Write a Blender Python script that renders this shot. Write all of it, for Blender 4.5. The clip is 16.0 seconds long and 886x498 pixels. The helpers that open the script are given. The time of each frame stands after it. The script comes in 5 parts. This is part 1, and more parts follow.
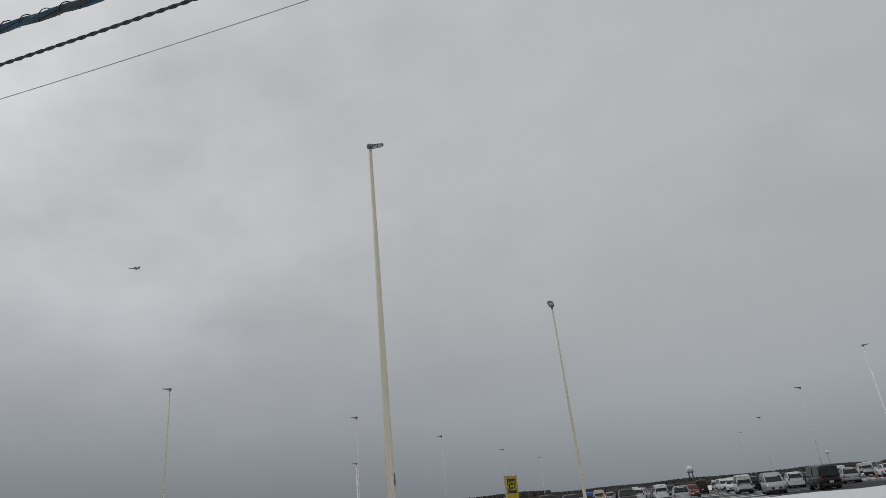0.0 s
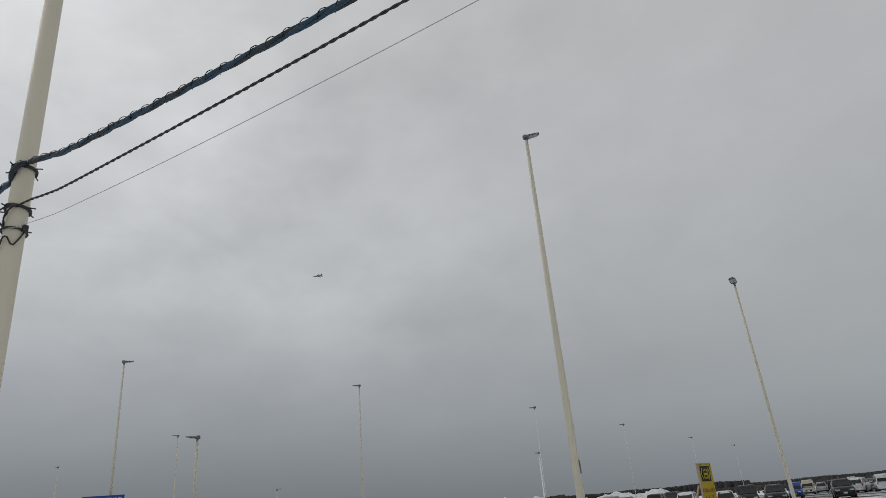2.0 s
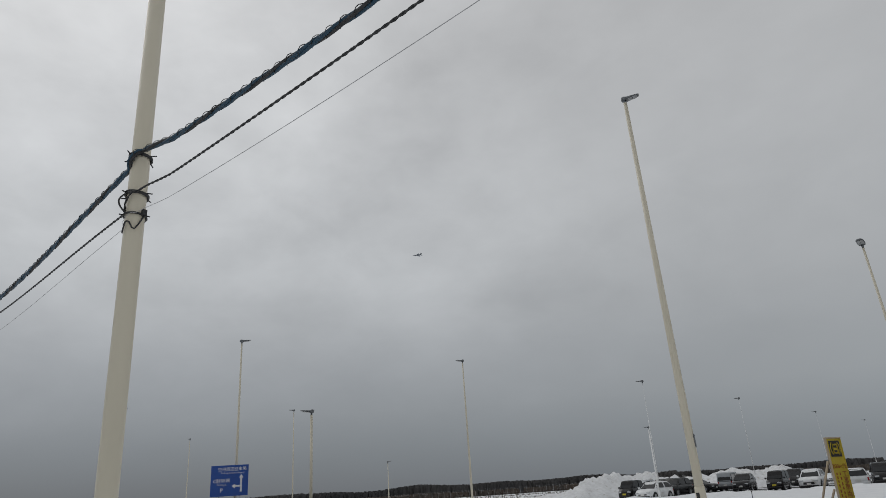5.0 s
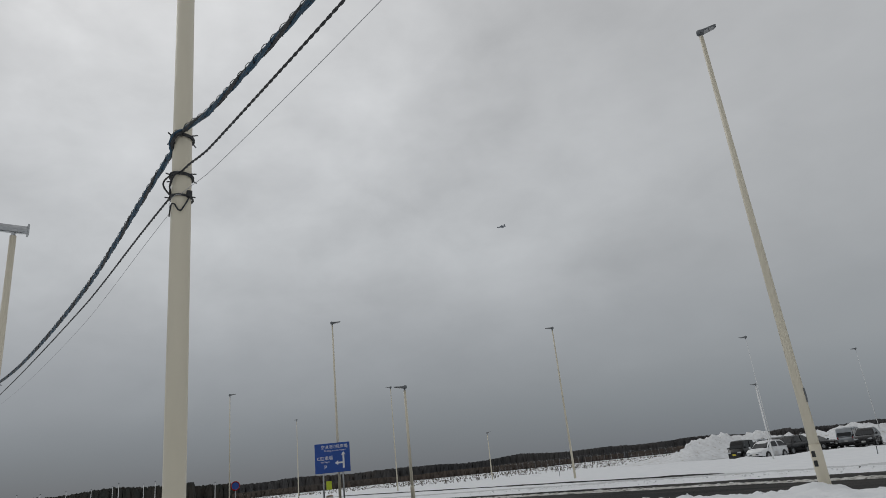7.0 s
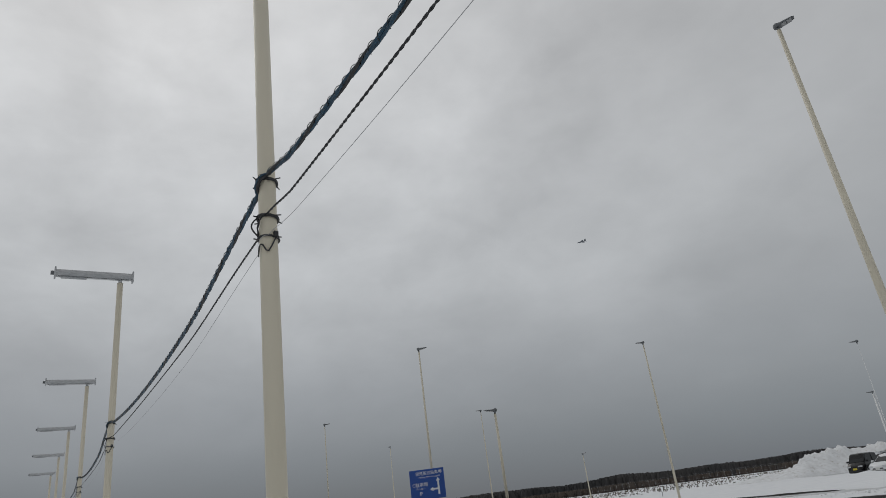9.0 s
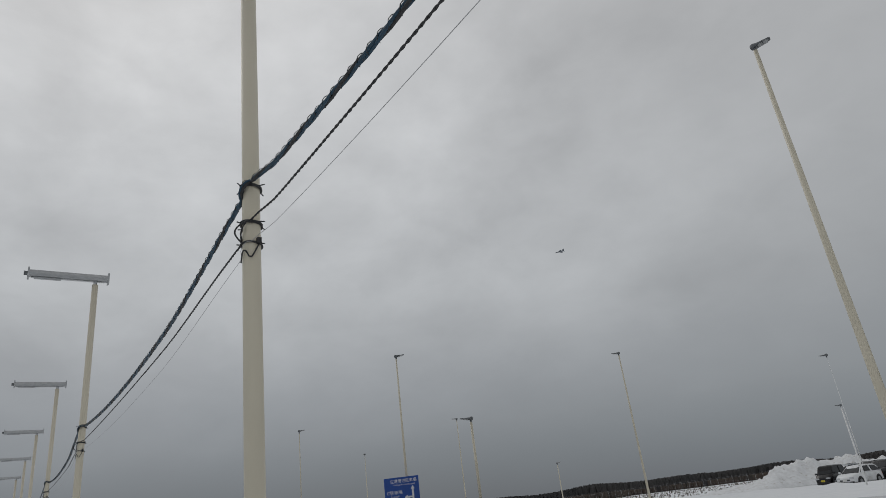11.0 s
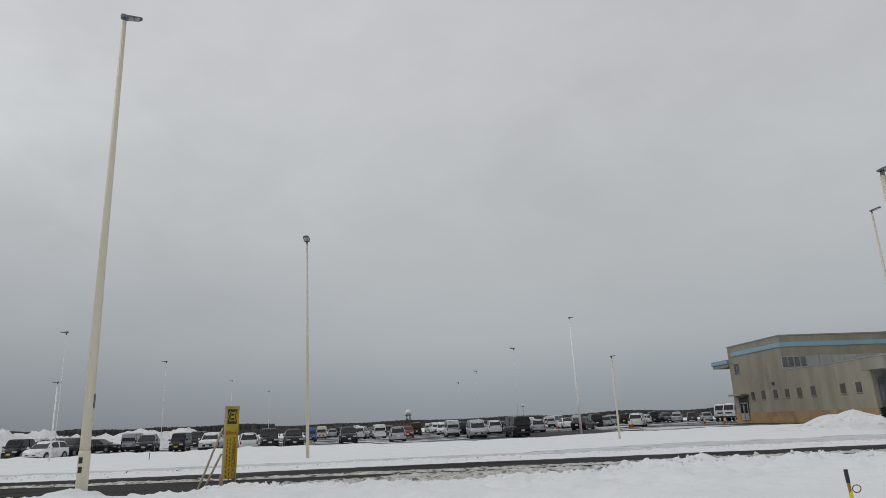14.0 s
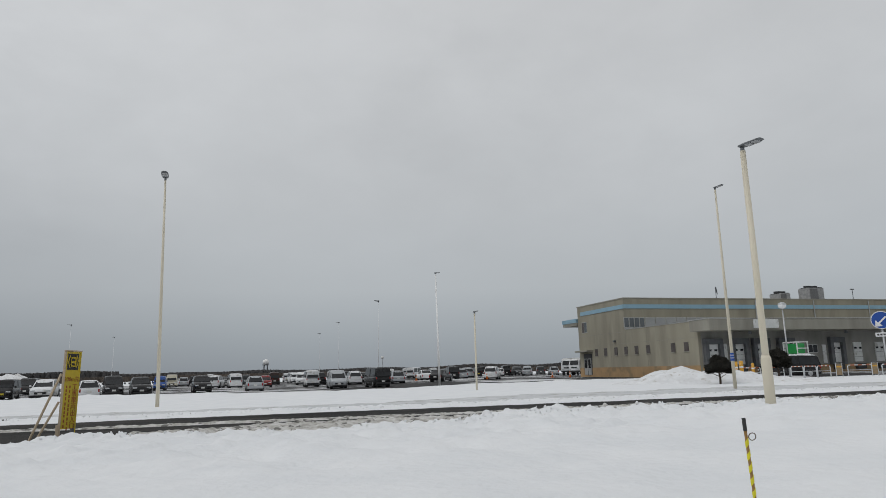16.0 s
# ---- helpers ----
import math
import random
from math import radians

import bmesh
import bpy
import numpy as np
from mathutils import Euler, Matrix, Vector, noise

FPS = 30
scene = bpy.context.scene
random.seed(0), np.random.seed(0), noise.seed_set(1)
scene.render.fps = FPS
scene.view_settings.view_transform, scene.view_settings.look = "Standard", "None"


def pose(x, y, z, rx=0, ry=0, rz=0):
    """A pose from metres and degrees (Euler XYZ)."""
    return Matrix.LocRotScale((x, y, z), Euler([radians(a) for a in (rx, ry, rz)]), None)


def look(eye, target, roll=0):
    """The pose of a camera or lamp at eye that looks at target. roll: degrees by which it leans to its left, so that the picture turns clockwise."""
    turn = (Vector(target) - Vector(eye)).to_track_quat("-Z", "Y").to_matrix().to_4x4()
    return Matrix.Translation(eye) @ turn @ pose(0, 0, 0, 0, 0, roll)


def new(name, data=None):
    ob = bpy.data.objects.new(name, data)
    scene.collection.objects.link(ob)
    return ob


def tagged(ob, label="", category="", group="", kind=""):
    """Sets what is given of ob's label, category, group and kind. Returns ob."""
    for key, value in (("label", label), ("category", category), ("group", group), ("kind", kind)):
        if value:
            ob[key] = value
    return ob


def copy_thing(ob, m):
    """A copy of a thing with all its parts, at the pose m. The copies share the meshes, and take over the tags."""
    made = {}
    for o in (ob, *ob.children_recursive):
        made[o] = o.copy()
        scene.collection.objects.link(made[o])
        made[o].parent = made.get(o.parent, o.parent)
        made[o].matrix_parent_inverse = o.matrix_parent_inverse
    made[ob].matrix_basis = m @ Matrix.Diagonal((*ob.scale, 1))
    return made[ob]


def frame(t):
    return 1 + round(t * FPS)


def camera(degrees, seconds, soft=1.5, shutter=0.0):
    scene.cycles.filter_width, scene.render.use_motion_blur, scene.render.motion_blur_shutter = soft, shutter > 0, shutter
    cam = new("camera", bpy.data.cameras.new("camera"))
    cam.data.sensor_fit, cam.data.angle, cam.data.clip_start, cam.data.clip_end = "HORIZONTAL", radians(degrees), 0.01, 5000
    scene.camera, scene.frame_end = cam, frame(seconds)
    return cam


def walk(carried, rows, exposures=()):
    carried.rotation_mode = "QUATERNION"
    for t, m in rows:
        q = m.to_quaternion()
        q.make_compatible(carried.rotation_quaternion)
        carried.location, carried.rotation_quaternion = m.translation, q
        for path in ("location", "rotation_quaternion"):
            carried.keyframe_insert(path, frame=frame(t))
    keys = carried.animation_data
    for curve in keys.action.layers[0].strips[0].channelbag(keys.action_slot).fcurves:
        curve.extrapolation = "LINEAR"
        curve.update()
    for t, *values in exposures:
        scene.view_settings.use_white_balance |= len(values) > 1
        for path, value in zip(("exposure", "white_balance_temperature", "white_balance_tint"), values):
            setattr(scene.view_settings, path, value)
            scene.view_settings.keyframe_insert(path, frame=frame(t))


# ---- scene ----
cam = camera(68.09, 16.0, soft=0.85)
PATH = [
    (0, (0.116, -0.566, 1.369), (-1.622, 8.581, 5.018), -5.55),
    (0.5, (0.119, -0.634, 1.318), (-2.369, 8.346, 4.947), -5.08),
    (1, (0.095, -0.645, 1.310), (-2.960, 8.131, 5.004), -5.49),
    (1.5, (0.100, -0.709, 1.293), (-3.424, 7.877, 5.017), -5.11),
    (2, (0.112, -0.703, 1.317), (-3.963, 7.632, 5.049), -4.90),
    (2.5, (0.018, -0.655, 1.352), (-4.402, 7.472, 5.149), -4.15),
    (3, (0.002, -0.647, 1.353), (-4.590, 7.412, 5.091), -4.03),
    (3.5, (0.016, -0.652, 1.345), (-4.648, 7.387, 5.037), -3.59),
    (4, (-0.002, -0.649, 1.350), (-4.795, 7.346, 4.970), -3.50),
    (4.2, (0.010, -0.655, 1.336), (-4.864, 7.293, 4.950), -3.23),
    (6.3, (0.020, -0.161, 1.277), (-6.078, 7.081, 4.496), -6.58),
    (6.5, (-0.053, -0.072, 1.283), (-5.934, 7.434, 4.297), -6.92),
    (7, (-0.097, 0.000, 1.296), (-6.592, 6.887, 4.519), -6.02),
    (7.5, (-0.028, -0.062, 1.284), (-7.108, 6.113, 4.712), -6.11),
    (8, (-0.076, -0.013, 1.309), (-7.162, 6.099, 4.834), -6.51),
    (8.5, (-0.068, -0.012, 1.303), (-7.249, 6.002, 4.806), -7.27),
    (8.7, (-0.073, -0.011, 1.311), (-7.244, 5.962, 4.902), -7.52),
    (10.8, (0.008, -0.116, 1.297), (-7.176, 5.713, 5.093), -7.29),
    (11, (-0.018, -0.101, 1.307), (-6.956, 6.058, 5.039), -7.06),
    (11.5, (-0.081, -0.060, 1.317), (-6.473, 6.740, 4.911), -6.45),
    (12, (-0.117, -0.049, 1.323), (-6.266, 6.998, 4.863), -6.80),
    (12.5, (-0.128, -0.035, 1.336), (-5.077, 8.059, 4.498), -5.12),
    (13, (-0.101, 0.050, 1.356), (-2.418, 9.422, 3.965), -2.58),
    (13.5, (-0.005, 0.111, 1.370), (0.008, 9.810, 3.806), -0.52),
    (14, (0.113, 0.184, 1.354), (1.878, 9.685, 3.924), -2.28),
    (14.5, (0.173, 0.287, 1.344), (2.629, 9.756, 3.420), -2.61),
    (15, (0.117, 0.431, 1.337), (3.261, 9.697, 3.401), -3.68),
    (15.5, (-0.010, 0.506, 1.339), (3.563, 9.633, 3.321), -3.56),
    (16, (-0.006, 0.606, 1.331), (3.709, 9.710, 3.150), -1.40),
]

EXPOSURES = [(0.0, -0.16), (4.2, -0.24), (6.5, -0.24), (8.5, -0.29), (11.0, -0.37), (12.5, -0.24), (13.5, 0.03), (14.5, 0.1), (16.0, 0.19)]
walk(cam, [(t, look(eye, target, roll)) for t, eye, target, roll in PATH], EXPOSURES)

# ---- light ----
SUN_AZ, SUN_EL = radians(82), radians(48)   # bright patch of the cloud, to the left of the road
world = bpy.data.worlds.new("overcast_sky")
scene.world = world
world.use_nodes = True
wn, wl = world.node_tree.nodes, world.node_tree.links
wn.clear()


def wnode(kind, **kw):
    n = wn.new(kind)
    for k, v in kw.items():
        n.inputs[k].default_value = v
    return n


w_out = wnode("ShaderNodeOutputWorld")
w_bg = wnode("ShaderNodeBackground", Strength=1.0)
w_sky = wn.new("ShaderNodeTexSky")
w_sky.sky_type, w_sky.sun_disc = "NISHITA", False
w_sky.sun_elevation, w_sky.sun_rotation = SUN_EL, -SUN_AZ
w_tc = wn.new("ShaderNodeTexCoord")
w_sep = wn.new("ShaderNodeSeparateXYZ")
wl.new(w_tc.outputs["Generated"], w_sep.inputs[0])
# cloud layers: flattened towards the horizon
w_map = wn.new("ShaderNodeMapping")
w_map.inputs["Scale"].default_value = (1.0, 1.0, 1.7)
w_map.inputs["Location"].default_value = (0.3, 0.1, 0.0)
wl.new(w_tc.outputs["Generated"], w_map.inputs[0])
w_n1 = wnode("ShaderNodeTexNoise", Scale=2.1, Detail=5.0, Roughness=0.5, Distortion=0.15)
w_n2 = wnode("ShaderNodeTexNoise", Scale=7.0, Detail=5.0, Roughness=0.55, Distortion=0.2)
wl.new(w_map.outputs[0], w_n1.inputs["Vector"])
wl.new(w_map.outputs[0], w_n2.inputs["Vector"])
# brightness by height over the horizon
w_ramp = wn.new("ShaderNodeValToRGB")
cr = w_ramp.color_ramp
cr.elements[0].position, cr.elements[0].color = 0.0, (0.236, 0.265, 0.296, 1)
cr.elements[1].position, cr.elements[1].color = 1.0, (0.56, 0.565, 0.57, 1)
for at, col in ((0.04, (0.282, 0.311, 0.341)), (0.12, (0.393, 0.416, 0.434)), (0.25, (0.462, 0.478, 0.49)), (0.45, (0.528, 0.54, 0.55)), (0.7, (0.54, 0.545, 0.55))):
    e = cr.elements.new(at)
    e.color = (*col, 1)
wl.new(w_sep.outputs["Z"], w_ramp.inputs[0])


def wmath(op, a, b):
    n = wn.new("ShaderNodeMath")
    n.operation = op
    for i, v in enumerate((a, b)):
        if isinstance(v, (int, float)):
            n.inputs[i].default_value = v
        else:
            wl.new(v, n.inputs[i])
    return n.outputs[0]


def wmix(kind, fac, a, b):
    n = wn.new("ShaderNodeMix")
    n.data_type, n.blend_type = "RGBA", kind
    n.inputs[0].default_value = 1.0
    if isinstance(fac, (int, float)):
        n.inputs[0].default_value = fac
    else:
        wl.new(fac, n.inputs[0])
    for s, v in ((6, a), (7, b)):
        if isinstance(v, tuple):
            n.inputs[s].default_value = (*v, 1)
        else:
            wl.new(v, n.inputs[s])
    return n.outputs[2]


# cloud relief grows with height, the low sky is an even haze
c_amp = wmath("MINIMUM", wmath("MULTIPLY", wmath("MAXIMUM", w_sep.outputs["Z"], 0.0), 2.6), 0.8)
c_sum = wmath("ADD", wmath("MULTIPLY", w_n1.outputs[0], 0.66), wmath("MULTIPLY", w_n2.outputs[0], 0.34))
# the layer is smoother over the car park, more broken over the end of the road
c_side = wmath("ADD", 0.4, wmath("MULTIPLY", wmath("MINIMUM", wmath("MAXIMUM", wmath("MULTIPLY", w_sep.outputs["X"], -1.0), 0.0), 0.7), 1.1))
c_dev = wmath("MULTIPLY", wmath("SUBTRACT", c_sum, 0.5), wmath("MULTIPLY", c_side, 1.35))
c_mul = wmath("ADD", 1.0, wmath("MULTIPLY", c_dev, c_amp))
# glow round the hidden sun
w_dot = wn.new("ShaderNodeVectorMath")
w_dot.operation = "DOT_PRODUCT"
w_dot.inputs[1].default_value = (-math.sin(SUN_AZ) * math.cos(SUN_EL), math.cos(SUN_AZ) * math.cos(SUN_EL), math.sin(SUN_EL))
wl.new(w_tc.outputs["Generated"], w_dot.inputs[0])
glow = wmath("POWER", wmath("MAXIMUM", w_dot.outputs["Value"], 0.0), 5.0)
c_mul2 = wmath("MULTIPLY", c_mul, wmath("ADD", 0.98, wmath("MULTIPLY", glow, 0.52)))
w_comb = wn.new("ShaderNodeCombineXYZ")
for i in range(3):
    wl.new(c_mul2, w_comb.inputs[i])
clouds = wmix("MULTIPLY", 1.0, w_ramp.outputs[0], w_comb.outputs[0])
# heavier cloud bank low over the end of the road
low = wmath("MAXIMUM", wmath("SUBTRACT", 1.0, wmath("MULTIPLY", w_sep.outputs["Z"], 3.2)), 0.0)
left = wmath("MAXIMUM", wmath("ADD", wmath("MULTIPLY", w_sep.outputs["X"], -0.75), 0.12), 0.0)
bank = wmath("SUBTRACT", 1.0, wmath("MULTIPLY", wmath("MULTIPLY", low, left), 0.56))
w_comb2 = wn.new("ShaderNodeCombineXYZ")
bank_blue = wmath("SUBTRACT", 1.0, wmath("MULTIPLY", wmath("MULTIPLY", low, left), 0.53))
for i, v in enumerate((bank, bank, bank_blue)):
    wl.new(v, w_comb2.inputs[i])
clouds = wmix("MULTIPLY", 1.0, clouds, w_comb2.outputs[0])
sky_dim = wmix("MULTIPLY", 1.0, w_sky.outputs[0], (0.08, 0.08, 0.08))
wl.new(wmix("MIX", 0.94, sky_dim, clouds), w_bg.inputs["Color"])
wl.new(w_bg.outputs[0], w_out.inputs[0])

sun = new("sun", bpy.data.lights.new("sun", "SUN"))
sun.data.energy, sun.data.angle, sun.data.color = 0.36, radians(25), (1.0, 0.97, 0.93)
sun.matrix_world = look((-math.sin(SUN_AZ) * math.cos(SUN_EL) * 50, math.cos(SUN_AZ) * math.cos(SUN_EL) * 50, math.sin(SUN_EL) * 50), (0, 0, 0))


# ---- materials ----
def material(name, color, rough=0.6, metal=0.0, color2=None, scale=8.0, bump=0.0, bump_scale=60.0, stain=None, stain_scale=1.2, stain_amount=0.5, spec=0.5, coat=0.0, coords="Object", stretch=(1, 1, 1), bump_dist=0.02, stain_edge=0.1):
    """Colour varied at two scales, with fine relief."""
    m = bpy.data.materials.new(name)
    m.use_nodes = True
    nt = m.node_tree
    b = nt.nodes["Principled BSDF"]
    b.inputs["Roughness"].default_value, b.inputs["Metallic"].default_value = rough, metal
    b.inputs["Specular IOR Level"].default_value = spec
    b.inputs["Coat Weight"].default_value = coat
    tc = nt.nodes.new("ShaderNodeTexCoord")
    mp = nt.nodes.new("ShaderNodeMapping")
    mp.inputs["Scale"].default_value = stretch
    nt.links.new(tc.outputs[coords], mp.inputs[0])

    def noise_tex(s, detail=5.0):
        n = nt.nodes.new("ShaderNodeTexNoise")
        n.inputs["Scale"].default_value, n.inputs["Detail"].default_value = s, detail
        nt.links.new(mp.outputs[0], n.inputs["Vector"])
        return n

    def ramp(src, lo, hi):
        r = nt.nodes.new("ShaderNodeMapRange")
        r.inputs[1].default_value, r.inputs[2].default_value = lo, hi
        nt.links.new(src, r.inputs[0])
        return r.outputs[0]

    def mix(fac, a, c):
        n = nt.nodes.new("ShaderNodeMix")
        n.data_type = "RGBA"
        nt.links.new(fac, n.inputs[0])
        for s, v in ((6, a), (7, c)):
            if isinstance(v, tuple):
                n.inputs[s].default_value = (*v, 1)
            else:
                nt.links.new(v, n.inputs[s])
        return n.outputs[2]

    col = mix(ramp(noise_tex(scale).outputs[0], 0.35, 0.65), color, color2 or tuple(c * 0.86 for c in color))
    if stain:
        r = ramp(noise_tex(stain_scale, 7.0).outputs[0], 0.62 - 0.22 * stain_amount, 0.62 - 0.22 * stain_amount + stain_edge)
        col = mix(r, col, stain)
    nt.links.new(col, b.inputs["Base Color"])
    if bump:
        bp = nt.nodes.new("ShaderNodeBump")
        bp.inputs["Strength"].default_value, bp.inputs["Distance"].default_value = bump, bump_dist
        nt.links.new(noise_tex(bump_scale, 6.0).outputs[0], bp.inputs["Height"])
        nt.links.new(bp.outputs[0], b.inputs["Normal"])
    return m


SNOW = material("snow", (0.8, 0.815, 0.83), 0.8, color2=(0.75, 0.77, 0.79), scale=1.1, bump=0.5, bump_scale=8.0, spec=0.15, bump_dist=0.06)
SNOW_LUMP = material("ploughed_snow", (0.79, 0.805, 0.82), 0.85, color2=(0.68, 0.69, 0.7), scale=2.0, bump=0.6, bump_scale=5.0, stain=(0.5, 0.48, 0.45), stain_scale=2.3, stain_amount=0.12, spec=0.15, bump_dist=0.08)
TRACK = material("grey_trodden_snow", (0.52, 0.535, 0.55), 0.85, color2=(0.63, 0.64, 0.65), scale=1.5, bump=0.6, bump_scale=8.0, stain=(0.42, 0.42, 0.41), stain_scale=1.3, stain_amount=0.3, spec=0.15, bump_dist=0.06)
SLUSH = material("dirty_slush", (0.64, 0.635, 0.62), 0.7, color2=(0.36, 0.35, 0.32), scale=4.5, bump=0.8, bump_scale=9.0, stain=(0.15, 0.147, 0.135), stain_scale=3.4, stain_amount=0.3, spec=0.2, bump_dist=0.06, stain_edge=0.06)
ASPHALT = material("wet_asphalt", (0.028, 0.0275, 0.026), 0.85, color2=(0.042, 0.04, 0.037), scale=1.1, bump=0.3, bump_scale=90.0, stain=(0.018, 0.018, 0.018), stain_scale=0.5, stain_amount=0.6, spec=0.12, stretch=(0.25, 1.2, 1))
LOT = material("snow_streaked_asphalt", (0.036, 0.036, 0.037), 0.8, color2=(0.055, 0.055, 0.055), scale=0.6, bump=0.25, bump_scale=40.0, stain=(0.6, 0.61, 0.62), stain_scale=0.22, stain_amount=0.42, spec=0.15, stretch=(0.3, 1, 1), stain_edge=0.035)
POLE = material("cream_painted_steel", (0.68, 0.625, 0.5), 0.42, color2=(0.64, 0.59, 0.47), scale=1.5, bump=0.04, bump_scale=40, stretch=(3, 3, 0.3))
POLE_WHITE = material("white_painted_steel", (0.86, 0.86, 0.85), 0.42, color2=(0.8, 0.8, 0.79), scale=2.0)
POLE_PALE = material("dull_grey_white_steel", (0.68, 0.7, 0.71), 0.6, scale=2.0)
LAMP_GREY = material("grey_lamp_housing", (0.16, 0.17, 0.18), 0.45, color2=(0.13, 0.14, 0.15), metal=0.3, scale=5.0)
LAMP_GLASS = material("lamp_lens", (0.36, 0.37, 0.38), 0.15, scale=10.0)
GALV = material("galvanised_steel", (0.5, 0.51, 0.52), 0.45, 0.7, color2=(0.42, 0.43, 0.44), scale=9.0, bump=0.08, bump_scale=60)
TUBE = material("unlit_tube", (0.78, 0.79, 0.8), 0.25, scale=6.0)
DARK_RUBBER = material("black_cable_sheath", (0.02, 0.021, 0.023), 0.55, color2=(0.035, 0.036, 0.038), scale=30.0, bump=0.2, bump_scale=120)
TEAL_CABLE = material("dark_teal_cable_sheath", (0.007, 0.04, 0.075), 0.45, color2=(0.012, 0.055, 0.095), scale=20.0)
STEEL_WIRE = material("steel_wire", (0.46, 0.46, 0.47), 0.5, 0.3, scale=40.0)
TAPE_BLACK = material("black_tape", (0.03, 0.03, 0.03), 0.6, scale=20.0)
YELLOW = material("yellow_sign_sheet", (0.5, 0.375, 0.018), 0.5, color2=(0.43, 0.32, 0.02), scale=3.0, stain=(0.4, 0.33, 0.05), stain_scale=4.0, stain_amount=0.15)
YELLOW_GREEN = material("fluorescent_yellow_green", (0.6, 0.72, 0.03), 0.4, scale=5.0)
BAND_BROWN = material("worn_brown_band", (0.3, 0.16, 0.03), 0.5, color2=(0.24, 0.13, 0.03), scale=30.0)
RUST = material("rusty_wire", (0.13, 0.09, 0.07), 0.8, scale=60.0)
BRIGHT_YELLOW = material("bright_yellow_tape", (0.75, 0.68, 0.02), 0.4, scale=20.0)
RED_INK = material("red_lettering", (0.27, 0.06, 0.012), 0.5, scale=12.0)
BLACK_INK = material("black_lettering", (0.02, 0.02, 0.02), 0.5, scale=12.0)
BLUE = material("blue_sign_sheet", (0.012, 0.075, 0.36), 0.4, color2=(0.011, 0.065, 0.32), scale=3.0)
WHITE_INK = material("white_lettering", (0.82, 0.83, 0.84), 0.4, scale=12.0)
TIMBER = material("raw_timber", (0.5, 0.41, 0.3), 0.75, color2=(0.4, 0.32, 0.23), scale=14.0, bump=0.2, bump_scale=50, stretch=(1, 1, 0.1))
CONCRETE = material("weathered_beige_concrete", (0.335, 0.312, 0.242), 0.85, color2=(0.275, 0.258, 0.202), scale=0.7, bump=0.2, bump_scale=12, stain=(0.245, 0.228, 0.18), stain_scale=0.55, stain_amount=0.5, stretch=(1, 1, 0.22), stain_edge=0.16)
CONCRETE_GREY = material("grey_concrete", (0.31, 0.30, 0.255), 0.85, color2=(0.27, 0.26, 0.22), scale=0.9, bump=0.15, bump_scale=12, stain=(0.23, 0.22, 0.19), stain_scale=0.5, stain_amount=0.5, stretch=(1, 1, 0.25), stain_edge=0.16)
PLINTH = material("ochre_plinth", (0.4, 0.26, 0.13), 0.75, color2=(0.34, 0.22, 0.11), scale=1.0, bump=0.1, bump_scale=20, stain=(0.25, 0.18, 0.1), stain_scale=0.6, stain_amount=0.4)
BLUE_FASCIA = material("pale_blue_fascia", (0.26, 0.43, 0.54), 0.5, color2=(0.24, 0.40, 0.5), scale=1.0)
GLASS_DARK = material("dark_window_glass", (0.012, 0.014, 0.016), 0.06, color2=(0.022, 0.024, 0.027), scale=1.2, spec=0.35)
GLASS_GREY = material("grey_window_glass", (0.13, 0.145, 0.155), 0.1, color2=(0.08, 0.09, 0.095), scale=0.5, spec=0.6)
# pale colour stands in for the whitish reflection on the upper panes
GLASS_PALE = material("painted_reflection_glass", (0.36, 0.37, 0.37), 0.12, color2=(0.3, 0.31, 0.31), scale=0.7, spec=0.7)
FRAME_METAL = material("aluminium_frame", (0.45, 0.45, 0.44), 0.4, 0.5, scale=6.0)
DOOR_WHITE = material("white_shutter_paint", (0.7, 0.71, 0.7), 0.5, color2=(0.62, 0.63, 0.62), scale=2.0, stain=(0.45, 0.45, 0.43), stain_scale=1.5, stain_amount=0.2)
SEAL_DARK = material("dark_dock_seal", (0.05, 0.052, 0.055), 0.7, scale=3.0)
SEAL_GREY = material("faded_grey_dock_seal", (0.125, 0.132, 0.14), 0.75, color2=(0.09, 0.095, 0.1), scale=1.6)
PANE_BROWN = material("brown_shaded_pane", (0.075, 0.062, 0.058), 0.12, color2=(0.11, 0.095, 0.09), scale=0.8, spec=0.5)
BROWN_FRAME = material("dark_brown_window_frame", (0.1, 0.085, 0.075), 0.5, scale=4.0)
DULL_TAN = material("dirty_tan_board", (0.33, 0.24, 0.13), 0.75, color2=(0.25, 0.19, 0.12), scale=5.0, bump=0.15, bump_scale=30)
ORANGE = material("orange_plastic", (0.75, 0.2, 0.03), 0.45, scale=6.0)
RUST_ORANGE = material("faded_red_orange_paint", (0.42, 0.11, 0.04), 0.55, color2=(0.34, 0.1, 0.05), scale=8.0)
AMBER = material("amber_painted_steel", (0.72, 0.38, 0.04), 0.45, scale=6.0)
GREEN_BOX = material("bright_green_sheet", (0.03, 0.38, 0.09), 0.45, color2=(0.03, 0.33, 0.08), scale=2.0)
TYRE = material("tyre_rubber", (0.022, 0.022, 0.023), 0.75, scale=20.0)
RIM = material("alloy_rim", (0.45, 0.46, 0.47), 0.35, 0.8, scale=10.0)
LAMP_CLEAR = material("headlamp_lens", (0.6, 0.62, 0.64), 0.08, scale=20.0)
LAMP_RED = material("tail_lamp_lens", (0.35, 0.01, 0.01), 0.15, scale=20.0)
PLATE = material("number_plate", (0.75, 0.75, 0.72), 0.5, scale=20.0)
PLATE_YELLOW = material("yellow_number_plate", (0.75, 0.6, 0.05), 0.5, scale=20.0)
TRIM_BLACK = material("black_plastic_trim", (0.025, 0.025, 0.026), 0.5, scale=12.0)
